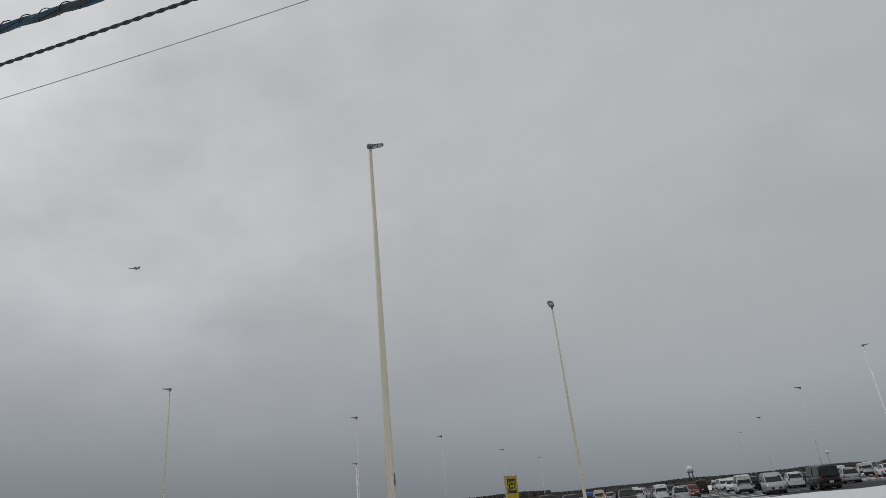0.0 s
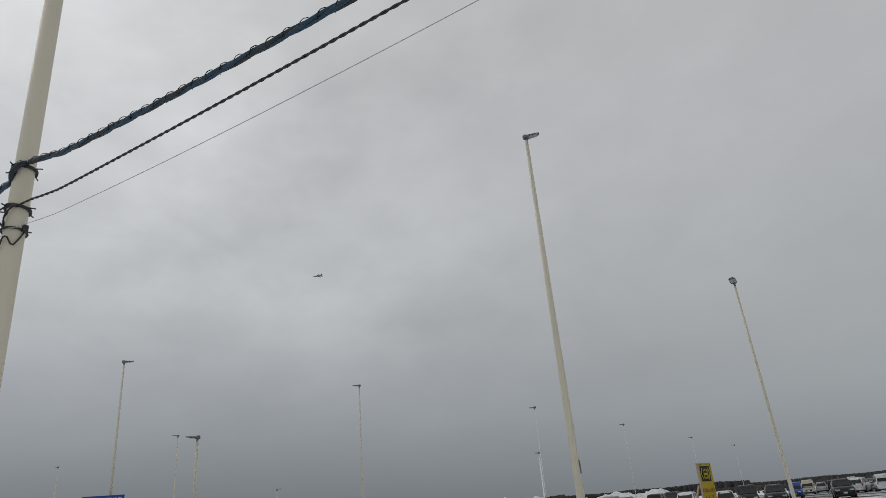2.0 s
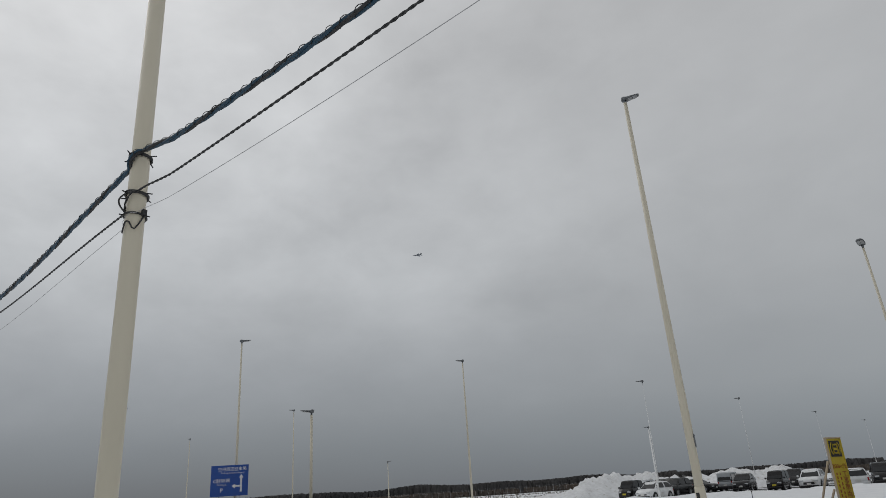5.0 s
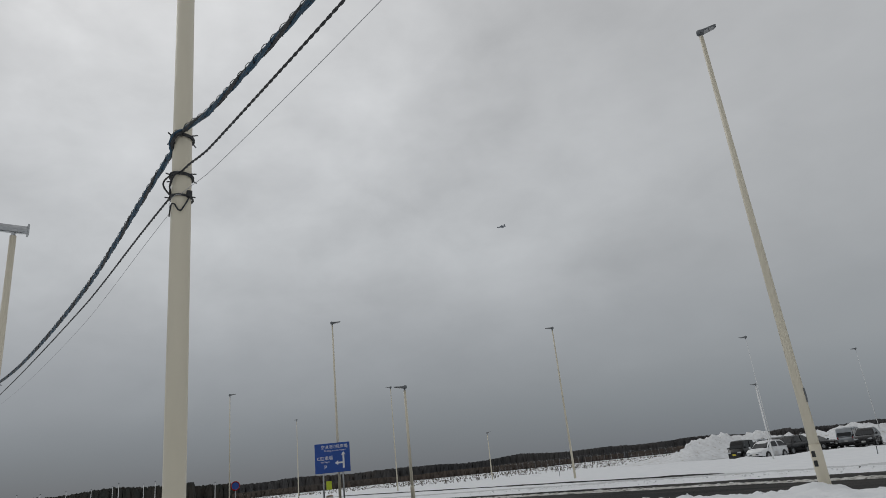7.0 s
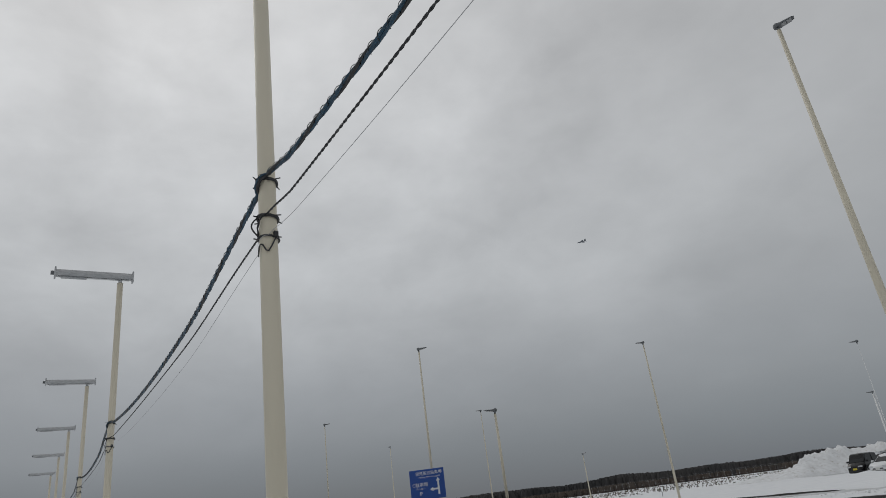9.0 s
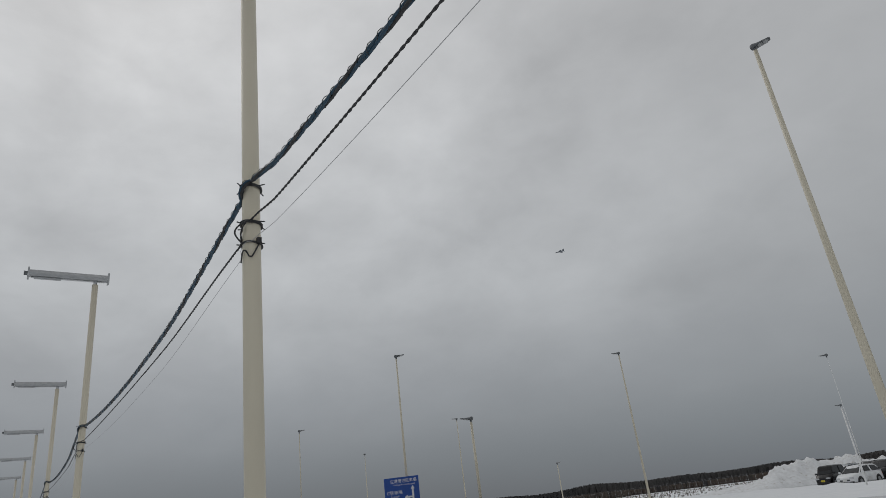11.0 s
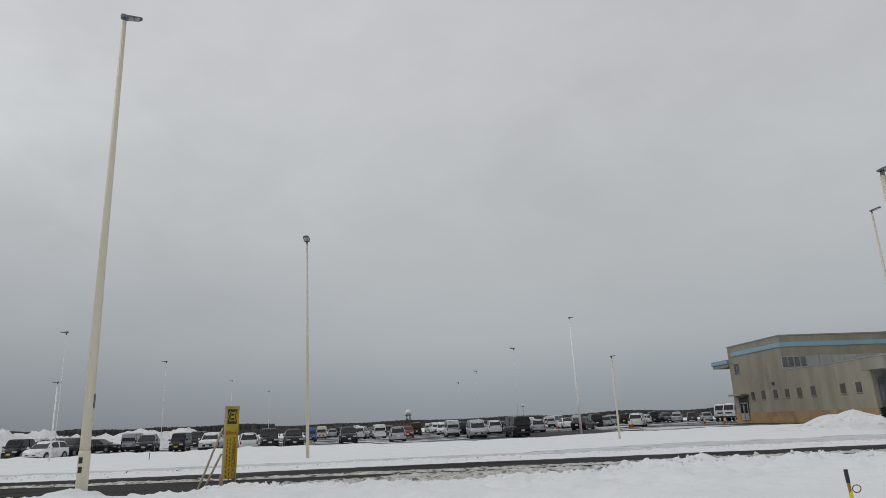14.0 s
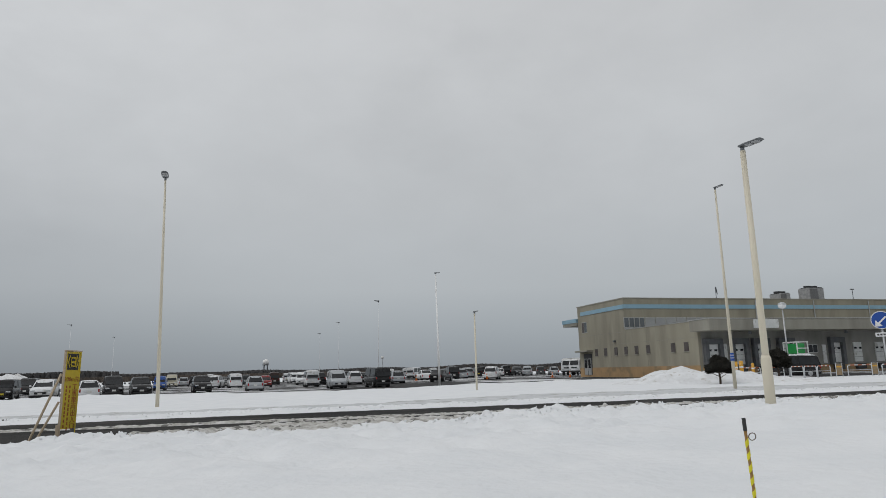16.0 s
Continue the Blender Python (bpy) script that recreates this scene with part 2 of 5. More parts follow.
BARK = material("dark_bark", (0.07, 0.05, 0.035), 0.9, color2=(0.05, 0.036, 0.026), scale=14.0, bump=0.4, bump_scale=50)
NEEDLES = material("dark_evergreen_needles", (0.013, 0.014, 0.01), 0.9, color2=(0.022, 0.019, 0.013), scale=4.0)
WOODS = material("distant_mixed_woods", (0.08, 0.075, 0.073), 0.95, color2=(0.055, 0.055, 0.057), scale=0.02, stain=(0.085, 0.062, 0.045), stain_scale=0.015, stain_amount=0.25)
SCRUB_WOOD = material("brown_bare_thicket", (0.088, 0.068, 0.053), 0.95, color2=(0.06, 0.052, 0.046), scale=0.05)
WOODS_NEAR = material("dark_conifer_woods", (0.024, 0.028, 0.024), 0.95, color2=(0.04, 0.033, 0.026), scale=0.15)
REEDS = material("dry_winter_scrub", (0.12, 0.095, 0.065), 0.9, color2=(0.07, 0.06, 0.045), scale=3.0)
JET_GREY = material("grey_aircraft_paint", (0.2, 0.22, 0.25), 0.5, scale=1.0)
PAINTS = {
    "black": material("black_car_paint", (0.008, 0.008, 0.009), 0.2, color2=(0.011, 0.011, 0.012), scale=2.0, spec=0.4, stain=(0.03, 0.03, 0.03), stain_scale=1.5, stain_amount=0.2),
    "white": material("white_car_paint", (0.82, 0.83, 0.84), 0.25, color2=(0.7, 0.71, 0.72), scale=2.0, coat=0.12, spec=0.35, stain=(0.55, 0.54, 0.52), stain_scale=1.5, stain_amount=0.15),
    "silver": material("silver_car_paint", (0.46, 0.48, 0.5), 0.3, 0.5, color2=(0.42, 0.44, 0.46), scale=2.0, coat=0.12, spec=0.35),
    "grey": material("dark_grey_car_paint", (0.09, 0.095, 0.1), 0.28, 0.3, scale=2.0, coat=0.12, spec=0.35),
    "red": material("dark_red_car_paint", (0.22, 0.02, 0.02), 0.25, scale=2.0, coat=0.12, spec=0.35),
    "blue": material("blue_car_paint", (0.03, 0.09, 0.32), 0.25, scale=2.0, coat=0.12, spec=0.35),
    "brown": material("brown_car_paint", (0.05, 0.025, 0.018), 0.25, scale=2.0, coat=0.12, spec=0.35),
    "beige": material("cream_car_paint", (0.6, 0.56, 0.45), 0.3, scale=2.0, coat=0.12, spec=0.35),
}


# ---- mesh helpers ----
def link(name, bm, mat, parent=None, smooth=False, m=None):
    me = bpy.data.meshes.new(name)
    bm.to_mesh(me)
    bm.free()
    me.materials.append(mat)
    if smooth:
        me.shade_smooth()
    ob = new(name, me)
    if parent:
        ob.parent = parent
    if m is not None:
        ob.matrix_basis = m
    return ob


def part(name, bm, mat, parent, label="", smooth=False, m=None):
    ob = link(name, bm, mat, parent, smooth, m)
    return tagged(ob, label) if label else ob


def thing(name, m, label, category, group="", kind=""):
    ob = new(name)
    ob.empty_display_size = 0.2
    ob.matrix_basis = m
    return tagged(ob, label, category, group, kind)


def box(x0, x1, y0, y1, z0, z1, bevel=0.0, bm=None, m=None):
    own = bm is None
    bm = bm or bmesh.new()
    mat4 = Matrix.Translation(((x0 + x1) / 2, (y0 + y1) / 2, (z0 + z1) / 2)) @ Matrix.Diagonal((x1 - x0, y1 - y0, z1 - z0, 1))
    vs = bmesh.ops.create_cube(bm, size=1.0, matrix=(m @ mat4) if m else mat4)["verts"]
    if bevel:
        es = list({e for v in vs for e in v.link_edges})
        bmesh.ops.bevel(bm, geom=es, offset=bevel, segments=2, affect="EDGES", profile=0.6)
    return bm


def tube(path, radius, segs=10, bm=None, cap=True):
    """A round bar along a list of points; radius is a number or one for each point."""
    bm = bm or bmesh.new()
    pts = [Vector(p) for p in path]
    rad = radius if isinstance(radius, (list, tuple)) else [radius] * len(pts)
    d0 = (pts[1] - pts[0]).normalized()
    side = d0.orthogonal().normalized()
    rings = []
    for i, p in enumerate(pts):
        d = (pts[min(i + 1, len(pts) - 1)] - pts[max(i - 1, 0)]).normalized()
        side = (side - d * side.dot(d)).normalized()
        up = d.cross(side)
        rings.append([bm.verts.new(p + (side * math.cos(a) + up * math.sin(a)) * rad[i]) for a in (2 * math.pi * k / segs for k in range(segs))])
    for r0, r1 in zip(rings, rings[1:]):
        for k in range(segs):
            bm.faces.new((r0[k], r0[(k + 1) % segs], r1[(k + 1) % segs], r1[k]))
    if cap:
        bm.faces.new(list(reversed(rings[0])))
        bm.faces.new(rings[-1])
    return bm


def loft(sections, bm=None, close=True):
    """Skin over rings with equal numbers of points."""
    bm = bm or bmesh.new()
    rings = [[bm.verts.new(p) for p in s] for s in sections]
    n = len(rings[0])
    for r0, r1 in zip(rings, rings[1:]):
        for k in range(n):
            bm.faces.new((r0[k], r0[(k + 1) % n], r1[(k + 1) % n], r1[k]))
    if close:
        bm.faces.new(list(reversed(rings[0])))
        bm.faces.new(rings[-1])
    bmesh.ops.recalc_face_normals(bm, faces=bm.faces[:])
    return bm


def text_mesh(words, size, depth=0.004):
    """Lettering as a mesh in the XZ plane, facing -Y, centred."""
    cu = bpy.data.curves.new("lettering", "FONT")
    cu.body, cu.size, cu.extrude = words, size, depth / 2
    cu.align_x, cu.align_y = "CENTER", "CENTER"
    cu.resolution_u = 3
    ob = bpy.data.objects.new("lettering", cu)
    scene.collection.objects.link(ob)
    me = bpy.data.meshes.new_from_object(ob.evaluated_get(bpy.context.evaluated_depsgraph_get()))
    bpy.data.objects.remove(ob)
    bm = bmesh.new()
    bm.from_mesh(me)
    bpy.data.meshes.remove(me)
    bpy.data.curves.remove(cu)
    bmesh.ops.transform(bm, matrix=Matrix.Rotation(radians(90), 4, "X"), verts=bm.verts[:])
    return bm


# the road's own frame: s along the road, n across it, away from the camera
CS, SN = 0.9937, 0.1115
YAW = math.degrees(math.atan2(-SN, CS))


def road_xy(s, n):
    return s * CS + n * SN, -s * SN + n * CS


def to_sn(x, y):
    return x * CS - y * SN, x * SN + y * CS


def smooth(a, b, x):
    t = min(1, max(0, (x - a) / (b - a)))
    return t * t * (3 - 2 * t)


def fbm(x, y, f, octaves=4):
    return noise.fractal(Vector((x * f, y * f, 0.37)), 0.9, 2.1, octaves)


# ---- ground ----
def lot_dip(s):
    """The car park falls gently towards its far corner."""
    return -0.3 * smooth(26, 2, s)


def side_line(s):
    """Middle of the bare strip that leaves the road's far bank."""
    return 29.5 + 0.2 * max(0.0, -18 - s)


def ground_height(s, n):
    near = 0.46 + 0.2 * smooth(2, 8, s) * smooth(14, 8, n) - 0.1 * smooth(-6, -16, s)
    near += (0.12 - 0.08 * smooth(-3.2, -1.5, s) * smooth(6.0, 4.6, s) + 0.06 * smooth(4.2, 6.2, s) - 0.08 * smooth(-3.2, -5, s) - near) * smooth(9.5, 16, n)
    z = -0.3 + (near + 0.3) * smooth(1.2, 3.6, n)
    if 3 < n < 18.6:
        lump = fbm(s, n, 0.55) * 0.05 + fbm(s + 40, n, 1.6, 4) * 0.06 * smooth(4, 9, n) + (abs(fbm(s + 70, n, 2.3, 3)) - 0.15) * 0.08 * smooth(5.5, 11, n) + max(0.0, fbm(s, n + 30, 4.3, 2)) * 0.075 * smooth(6, 10.5, n)
        crest = smooth(12.5, 15.8, n) * (0.08 * max(0, fbm(s + 9, n * 0.5, 0.45)) + 0.13 * abs(fbm(s, n, 1.5, 4)))
        edge = 16.9 + 0.5 * fbm(s, 3.3, 0.35) + 0.8 * smooth(4.5, 7, s) - 0.7 * smooth(-3.5, -6, s)
        z += (lump + crest) * smooth(3, 5, n)
        z += 0.2 * math.exp(-((s + 5.9) ** 2 + (n - 13.5) ** 2) / 0.35) + 0.12 * math.exp(-((s + 4.4) ** 2 + (n - 16.6) ** 2) / 0.5)
        z = -0.05 + (z + 0.05) * (1 - smooth(edge - 0.9, edge + 0.15, n))
    elif 18.6 <= n < 23.4:
        z = -0.05
    elif n >= 23.4:
        edge = 23.85 + 0.2 * fbm(s, 8.0, 0.4)
        bank = 0.03 + 0.03 * fbm(s, n, 0.5) + 0.08 * abs(fbm(s, n, 2.3, 4))
        field = 0.06 + 0.04 * fbm(s, n, 0.12) + 0.025 * fbm(s, n, 0.6, 3)
        z = -0.05 + (bank + 0.05) * smooth(edge, edge + 0.5, n)
        z += (0.02 - bank) * smooth(26.6, 27.4, n)
        z += (field - 0.02) * smooth(28.3, 30.5, n)
        berm = (0.12 + 0.2 * smooth(4, -8, s)) * (0.8 + 0.6 * fbm(s, n, 0.35, 3))
        z += berm * smooth(50, 56, n) * smooth(58.4, 56.8, n)
        z += (-0.08 - field) * smooth(57.0, 58.6, n) + lot_dip(s) * smooth(46, 58, n)
        z -= 0.85 * smooth(150, 520, math.hypot(s, n))
        off = abs(n - side_line(s))
        z -= 0.24 * smooth(1.0, 0.6, off) * smooth(-14, -18, s)
    return z


def spread(*runs):
    out = []
    for a, b, step in runs:
        k = max(1, round((b - a) / step))
        out += [a + (b - a) * i / k for i in range(k)]
    return out + [runs[-1][1]]


def sheet(name, ss, ns, height, mat, kind="structure", label="", category="", shift=lambda s: 0.0, across=None):
    """A sheet over s and n; shift moves it sideways along the road, across gives its two edges (n then runs from 0 to 1)."""
    def place(s, n):
        if across:
            n0, n1 = across(s)
            return n0 + (n1 - n0) * n
        return n + shift(s)
    verts = [(*road_xy(s, place(s, n)), height(s, place(s, n))) for n in ns for s in ss]
    w = len(ss)
    faces = [(j * w + i, j * w + i + 1, (j + 1) * w + i + 1, (j + 1) * w + i) for j in range(len(ns) - 1) for i in range(w - 1)]
    me = bpy.data.meshes.new(name)
    me.from_pydata(verts, [], faces)
    me.materials.append(mat)
    me.shade_smooth()
    return tagged(new(name, me), label, category, kind=kind)


sheet("ground", spread((-4500, -900, 900), (-900, -120, 130), (-120, -42, 4), (-42, -24, 0.4), (-24, 30, 0.085), (30, 36, 0.4), (36, 120, 6), (120, 900, 130), (900, 4500, 900)),
      spread((-900, -20, 220), (-20, 3, 1.2), (3, 7, 0.2), (7, 18.6, 0.085), (18.6, 23.4, 1.2), (23.4, 28.6, 0.13), (28.6, 36, 0.22), (36, 54, 0.6), (54, 59, 0.25), (59, 60, 0.5), (60, 200, 20), (200, 900, 100), (900, 4500, 900)),
      ground_height, SNOW, label="wide snow-covered ground with ploughed banks", category="snow")
sheet("road", spread((-400, -40, 60), (-40, 60, 0.8), (60, 400, 60)), spread((16.2, 25.4, 0.4)), lambda s, n: 0.012 * fbm(s, n, 0.3), ASPHALT,
      label="wet dark asphalt road between snowbanks", category="road")
sheet("side_road", spread((-70, -14, 0.5)), spread((-0.8, 0.8, 0.2)), lambda s, n: 0.045 + 0.02 * fbm(s, n, 0.5) - 0.15 * smooth(-19, -14.5, s), ASPHALT,
      label="strip of wet asphalt in the snow field", category="road", shift=side_line)
sheet("parking_lot", spread((-34, 140, 2.0)), spread((57.6, 190, 2.0)), lambda s, n: 0.015 * fbm(s, n, 0.1) + lot_dip(s) - 0.6 * smooth(150, 190, n), LOT,
      label="wet car park asphalt streaked with snow", category="car park")


sheet("apron", spread((41, 120, 2.0)), spread((46.3, 57.5, 0.8)), lambda s, n: 0.17 + 0.02 * fbm(s, n, 0.2) - 0.15 * smooth(47.5, 46.3, n) - 0.3 * smooth(43, 41, s), LOT,
      label="wet asphalt apron before the loading docks", category="apron")


def slush_strip(s0, s1, n0, n1, h, seed, mat, shift=lambda s: 0.0, base=0.4):
    def height(s, n):
        c = (n - shift(s) - n0) / (n1 - n0)
        body = base + 0.5 * fbm(s * 0.3 + seed, n * 1.7, 0.9) + 1.0 * abs(fbm(s, n + seed, 4.2, 5))
        return -0.03 + (h + 0.03) * min(1.0, 3 * math.sin(math.pi * c)) * body
    return sheet("slush", spread((s0, s1, 0.11)), spread((n0, n1, 0.09)), height, mat, kind="stuff", label="ridge of dirty slush left between wheel tracks", category="slush", shift=shift)


slush_strip(-45, 45, 20.45, 21.1, 0.032, 3.0, SLUSH, lambda s: 0.9 * smooth(-3, -15, s) + 0.15 * fbm(s, 1.0, 0.2), 0.75)
slush_strip(-3, 7.5, 16.6, 19.3, 0.075, 17.0, SLUSH, lambda s: -0.8 * smooth(0.5, -3, s))
slush_strip(6, 34, 17.3, 18.6, 0.07, 11.0, SLUSH)
def track_edges(s):
    """The trodden track widens towards the loading docks."""
    return 26.6 + 0.3 * fbm(s, 2.0, 0.2), 28.9 + 0.2 * fbm(s, 6.0, 0.3) + 2.2 * smooth(3, 14, s)


def track_height(s, n):
    n0, n1 = track_edges(s)
    return ground_height(s, n) + 0.05 - 0.11 * (smooth(n0 + 0.4, n0, n) + smooth(n1 - 0.4, n1, n)) - 0.06 * max(0, fbm(s, n, 0.8))


sheet("snow_track", spread((-60, -30, 2), (-30, 34, 0.3), (34, 90, 2)), spread((0.0, 1.0, 0.05)), track_height, TRACK, across=track_edges,
      kind="stuff", label="grey trodden track in the snow beside the road", category="snow")


def clods(name, count, place, lo, hi, seed, mat, label):
    rnd = random.Random(seed)
    bm = bmesh.new()
    for _ in range(count):
        s, n = place(rnd)
        r = rnd.uniform(lo, hi) * (0.5 + rnd.random())
        m = Matrix.Translation((*road_xy(s, n), ground_height(s, n) + r * 0.1)) @ Euler((rnd.random() * 3, rnd.random() * 3, rnd.random() * 6)).to_matrix().to_4x4() @ Matrix.Diagonal((r, r * rnd.uniform(0.6, 1), r * rnd.uniform(0.5, 0.9), 1))
        for v in bmesh.ops.create_icosphere(bm, subdivisions=2 if hi > 0.08 else 1, radius=1, matrix=m)["verts"]:
            v.co += (Vector((rnd.uniform(-1, 1), rnd.uniform(-1, 1), rnd.uniform(-1, 1))) * 0.1 + noise.noise_vector(v.co * 1.6 / max(r, 0.02)) * 0.25) * r
    return tagged(link(name, bm, mat, smooth=True), label, "snow", kind="stuff")


clods("snow_clods", 2600, lambda r: (r.uniform(-25, 30), r.gauss(16.2, 0.7)), 0.012, 0.042, 5, SNOW_LUMP, "loose clods of ploughed snow along the roadside bank")
clods("snow_clods", 1500, lambda r: (r.uniform(-30, 50), r.gauss(25.7, 0.6)), 0.012, 0.042, 6, SNOW_LUMP, "loose clods of ploughed snow beyond the road")
clods("snow_clods", 12, lambda r, at=iter([(-11.7, 16.9), (-11.5, 16.8), (-4.2, 16.7), (2.2, 16.9), (2.4, 16.8), (5.5, 16.7), (6.1, 16.8), (5.2, 16.5), (8.9, 16.8), (12.4, 16.6), (14.6, 16.9), (-7.5, 16.6)]): next(at), 0.06, 0.1, 15, SNOW_LUMP, "large lumps of ploughed snow on the roadside bank")
clods("dirt_clods", 110, lambda r: (r.uniform(-20, 45), r.gauss(26.1, 0.6)), 0.012, 0.034, 7, material("dark_ice_dirt", (0.12, 0.115, 0.1), 0.8, color2=(0.3, 0.3, 0.29)), "dark dirty ice lumps scattered on the snowbank")


def snow_pile(name, label, pts, width, seed):
    """A ridge of dumped snow over points (x, y, height)."""
    bm = bmesh.new()
    rows = []
    fine = []
    foot = lot_dip(to_sn(pts[0][0], pts[0][1])[0]) if pts[0][1] > 60 else 0.0
    for (x0, y0, h0), (x1, y1, h1) in zip(pts, pts[1:]):
        k = max(2, int(math.hypot(x1 - x0, y1 - y0) / 0.35))
        fine += [(x0 + (x1 - x0) * i / k, y0 + (y1 - y0) * i / k, h0 + (h1 - h0) * i / k) for i in range(k)]
    fine.append(pts[-1])
    d = Vector((pts[-1][0] - pts[0][0], pts[-1][1] - pts[0][1])).normalized()
    side = Vector((d.y, -d.x))
    for x, y, h in fine:
        row = []
        for j in range(17):
            c = j / 8 - 1
            px, py = x + side.x * c * width, y + side.y * c * width
            shape = max(0.0, 1 - abs(c) ** 1.7)
            rough = 0.86 + 0.34 * fbm(px + seed, py, 0.3, 3) + 0.36 * abs(fbm(px, py + seed, 0.85, 4))
            row.append(bm.verts.new((px, py, foot - 0.05 + (h + 0.1) * shape * rough)))
        rows.append(row)
    for r0, r1 in zip(rows, rows[1:]):
        for j in range(16):
            bm.faces.new((r0[j], r0[j + 1], r1[j + 1], r1[j]))
    bmesh.ops.recalc_face_normals(bm, faces=bm.faces[:])
    return tagged(link(name, bm, SNOW_LUMP, smooth=True), label, "snow pile")


snow_pile("snow_mound", "long heap of dumped snow behind parked cars", [(-45.5, 76, 0.1), (-43.5, 76.5, 0.45), (-41.2, 79.5, 0.7), (-40.2, 82.5, 1.35), (-39.6, 85.2, 2.1), (-36.1, 89.3, 2.4), (-32.1, 90.7, 2.2), (-29.5, 91.7, 1.5), (-26.5, 92.6, 1.8), (-22.4, 93.6, 2.15), (-18.0, 94.6, 2.25), (-15.7, 95.0, 1.35), (-14.2, 95.2, 0.1)], 5.5, 2.0)
snow_pile("snow_mound", "rounded snow heap beside a pruned tree", [(29.6, 41.0, 0.05), (30.86, 39.94, 0.25), (31.8, 39.19, 0.7), (32.85, 38.3, 1.05), (33.6, 37.63, 0.95), (34.2, 37.07, 0.72), (35.26, 36.05, 0.8), (35.77, 35.53, 0.92), (36.72, 34.54, 0.62), (37.5, 33.67, 0.4), (38.14, 32.93, 0.2), (39.2, 31.9, 0.03)], 3.0, 11.0)


# ---- lamps of the road and the car park ----
def pole_light(x, y, z0, top, r0, r1, turn, label, mat=POLE, foot=0, bands=False, size=1.0, foot_r=1.3, group="car park lamps", lean=0.0, tip=9, slim=False):
    t = thing("street_lamp", pose(x, y, z0 - 0.3, 0, lean, 0), label, "street lamp", group)
    h = top - z0 + 0.3
    part("pole", tube([(0, 0, 0), (0, 0, h * 0.5), (0, 0, h - 0.13 * size)], [r0, (r0 + r1) / 2, r1], 14), mat, t, smooth=True)
    if foot:
        part("foot_section", tube([(0, 0, 0), (0, 0, foot - 0.04), (0, 0, foot), (0, 0, foot + 0.05)], [r0 * foot_r, r0 * foot_r, r0 * foot_r * 0.97, r0 * 1.03], 14), mat, t, "thicker foot of the pole", smooth=True)
    if bands:
        for k in (0.77, 0.94):
            part("reflector_band", box(-0.06, 0.01, -r0 * foot_r - 0.002, -r0 * foot_r + 0.06, k, k + 0.11, 0.004), TAPE_BLACK, t, "black square reflector")
        part("junction_box", box(r0 * 0.82, r0 * 0.82 + 0.022, -0.025, 0.025, 1.95, 2.22, 0.006), LAMP_GREY, t)
    part("spigot", tube([(0, 0, h - 0.15 * size), (0, 0, h + 0.03 * size)], max(0.05 * size, r1 * 0.75), 10), LAMP_GREY, t, smooth=True)
    # slim head, thick over the pole and thinning outwards, tipped up
    secs = []
    for px, w, a, b in ((-0.10, 0.06, 0.01, 0.05), (-0.07, 0.11, -0.01, 0.065), (0.10, 0.15, -0.01, 0.06), (0.52, 0.155, 0.0, 0.045), (0.59, 0.13, 0.008, 0.035)) if slim else ((-0.13, 0.05, 0.02, 0.10), (-0.10, 0.10, -0.01, 0.15), (-0.02, 0.135, -0.03, 0.17), (0.10, 0.155, -0.02, 0.11), (0.30, 0.16, -0.005, 0.075), (0.52, 0.145, 0.005, 0.05), (0.60, 0.10, 0.01, 0.04)):
        secs.append([(px, -w, a + (b - a) * 0.25), (px, -w * 0.9, a), (px, w * 0.9, a), (px, w, a + (b - a) * 0.25), (px, w * 0.8, a + (b - a) * 0.75), (px, w * 0.4, b), (px, -w * 0.4, b), (px, -w * 0.8, a + (b - a) * 0.75)])
    head = part("lamp_head", loft(secs), LAMP_GREY, t, "flat grey lamp head", smooth=False, m=Matrix.Rotation(radians(turn), 4, "Z") @ Matrix.Translation((0, 0, h)) @ Matrix.Rotation(radians(-tip), 4, "Y") @ Matrix.Diagonal((size, size, size, 1)))
    for px in (0.13, 0.33):
        part("lens", box(px, px + 0.17, -0.12, 0.12, -0.028, 0.006, 0.006), LAMP_GLASS, head, "pale flat lens")
    return t


TALL = "tall cream lamp post with a grey flat head"
pole_light(-4.36, 14.22, 0.25, 10.52, 0.1, 0.046, 17, "tall cream lamp post with black reflectors, in roadside snow", foot=1.12, bands=True, size=0.62, foot_r=1.07, lean=-0.3, group="roadside lamps")
pole_light(-0.62, 32.63, 0.03, 10.48, 0.085, 0.045, -95, TALL + " in snow", foot=0.0, lean=-0.95)
pole_light(23.0, 58.61, 0.1, 10.5, 0.12, 0.055, -20, "tall white lamp post at the car park edge", mat=POLE_WHITE, size=0.72, lean=-1.0)
pole_light(17.63, 38.78, -0.1, 4.93, 0.065, 0.05, -80, "short cream lamp post with a small grey head in snow", size=0.6)
pole_light(9.14, 8.88, 0.55, 5.1, 0.062, 0.047, -78, "cream lamp post with a thick foot in the near snowbank", foot=1.15, foot_r=1.35, size=0.63, group="roadside lamps", tip=4, slim=True)
t = pole_light(26.14, 26.31, 0.2, 10.5, 0.09, 0.045, -78, TALL + " by a tree", size=0.78, tip=7, slim=True)
part("notice_band", tube([(0, 0, 1.55), (0, 0, 1.95)], 0.094, 14), BLUE, t, "small blue notice wrapped round the pole")
for k in (1.68, 1.82):
    part("notice_line", tube([(0, 0, k), (0, 0, k + 0.03)], 0.0965, 14), WHITE_INK, t)
pole_light(-27.48, 39.74, 0.0, 10.5, 0.085, 0.045, 215, TALL + " beyond the road", size=0.85)
pole_light(-32.25, 23.57, 0.0, 10.59, 0.085, 0.045, 54, TALL + " behind a sign", size=0.85)
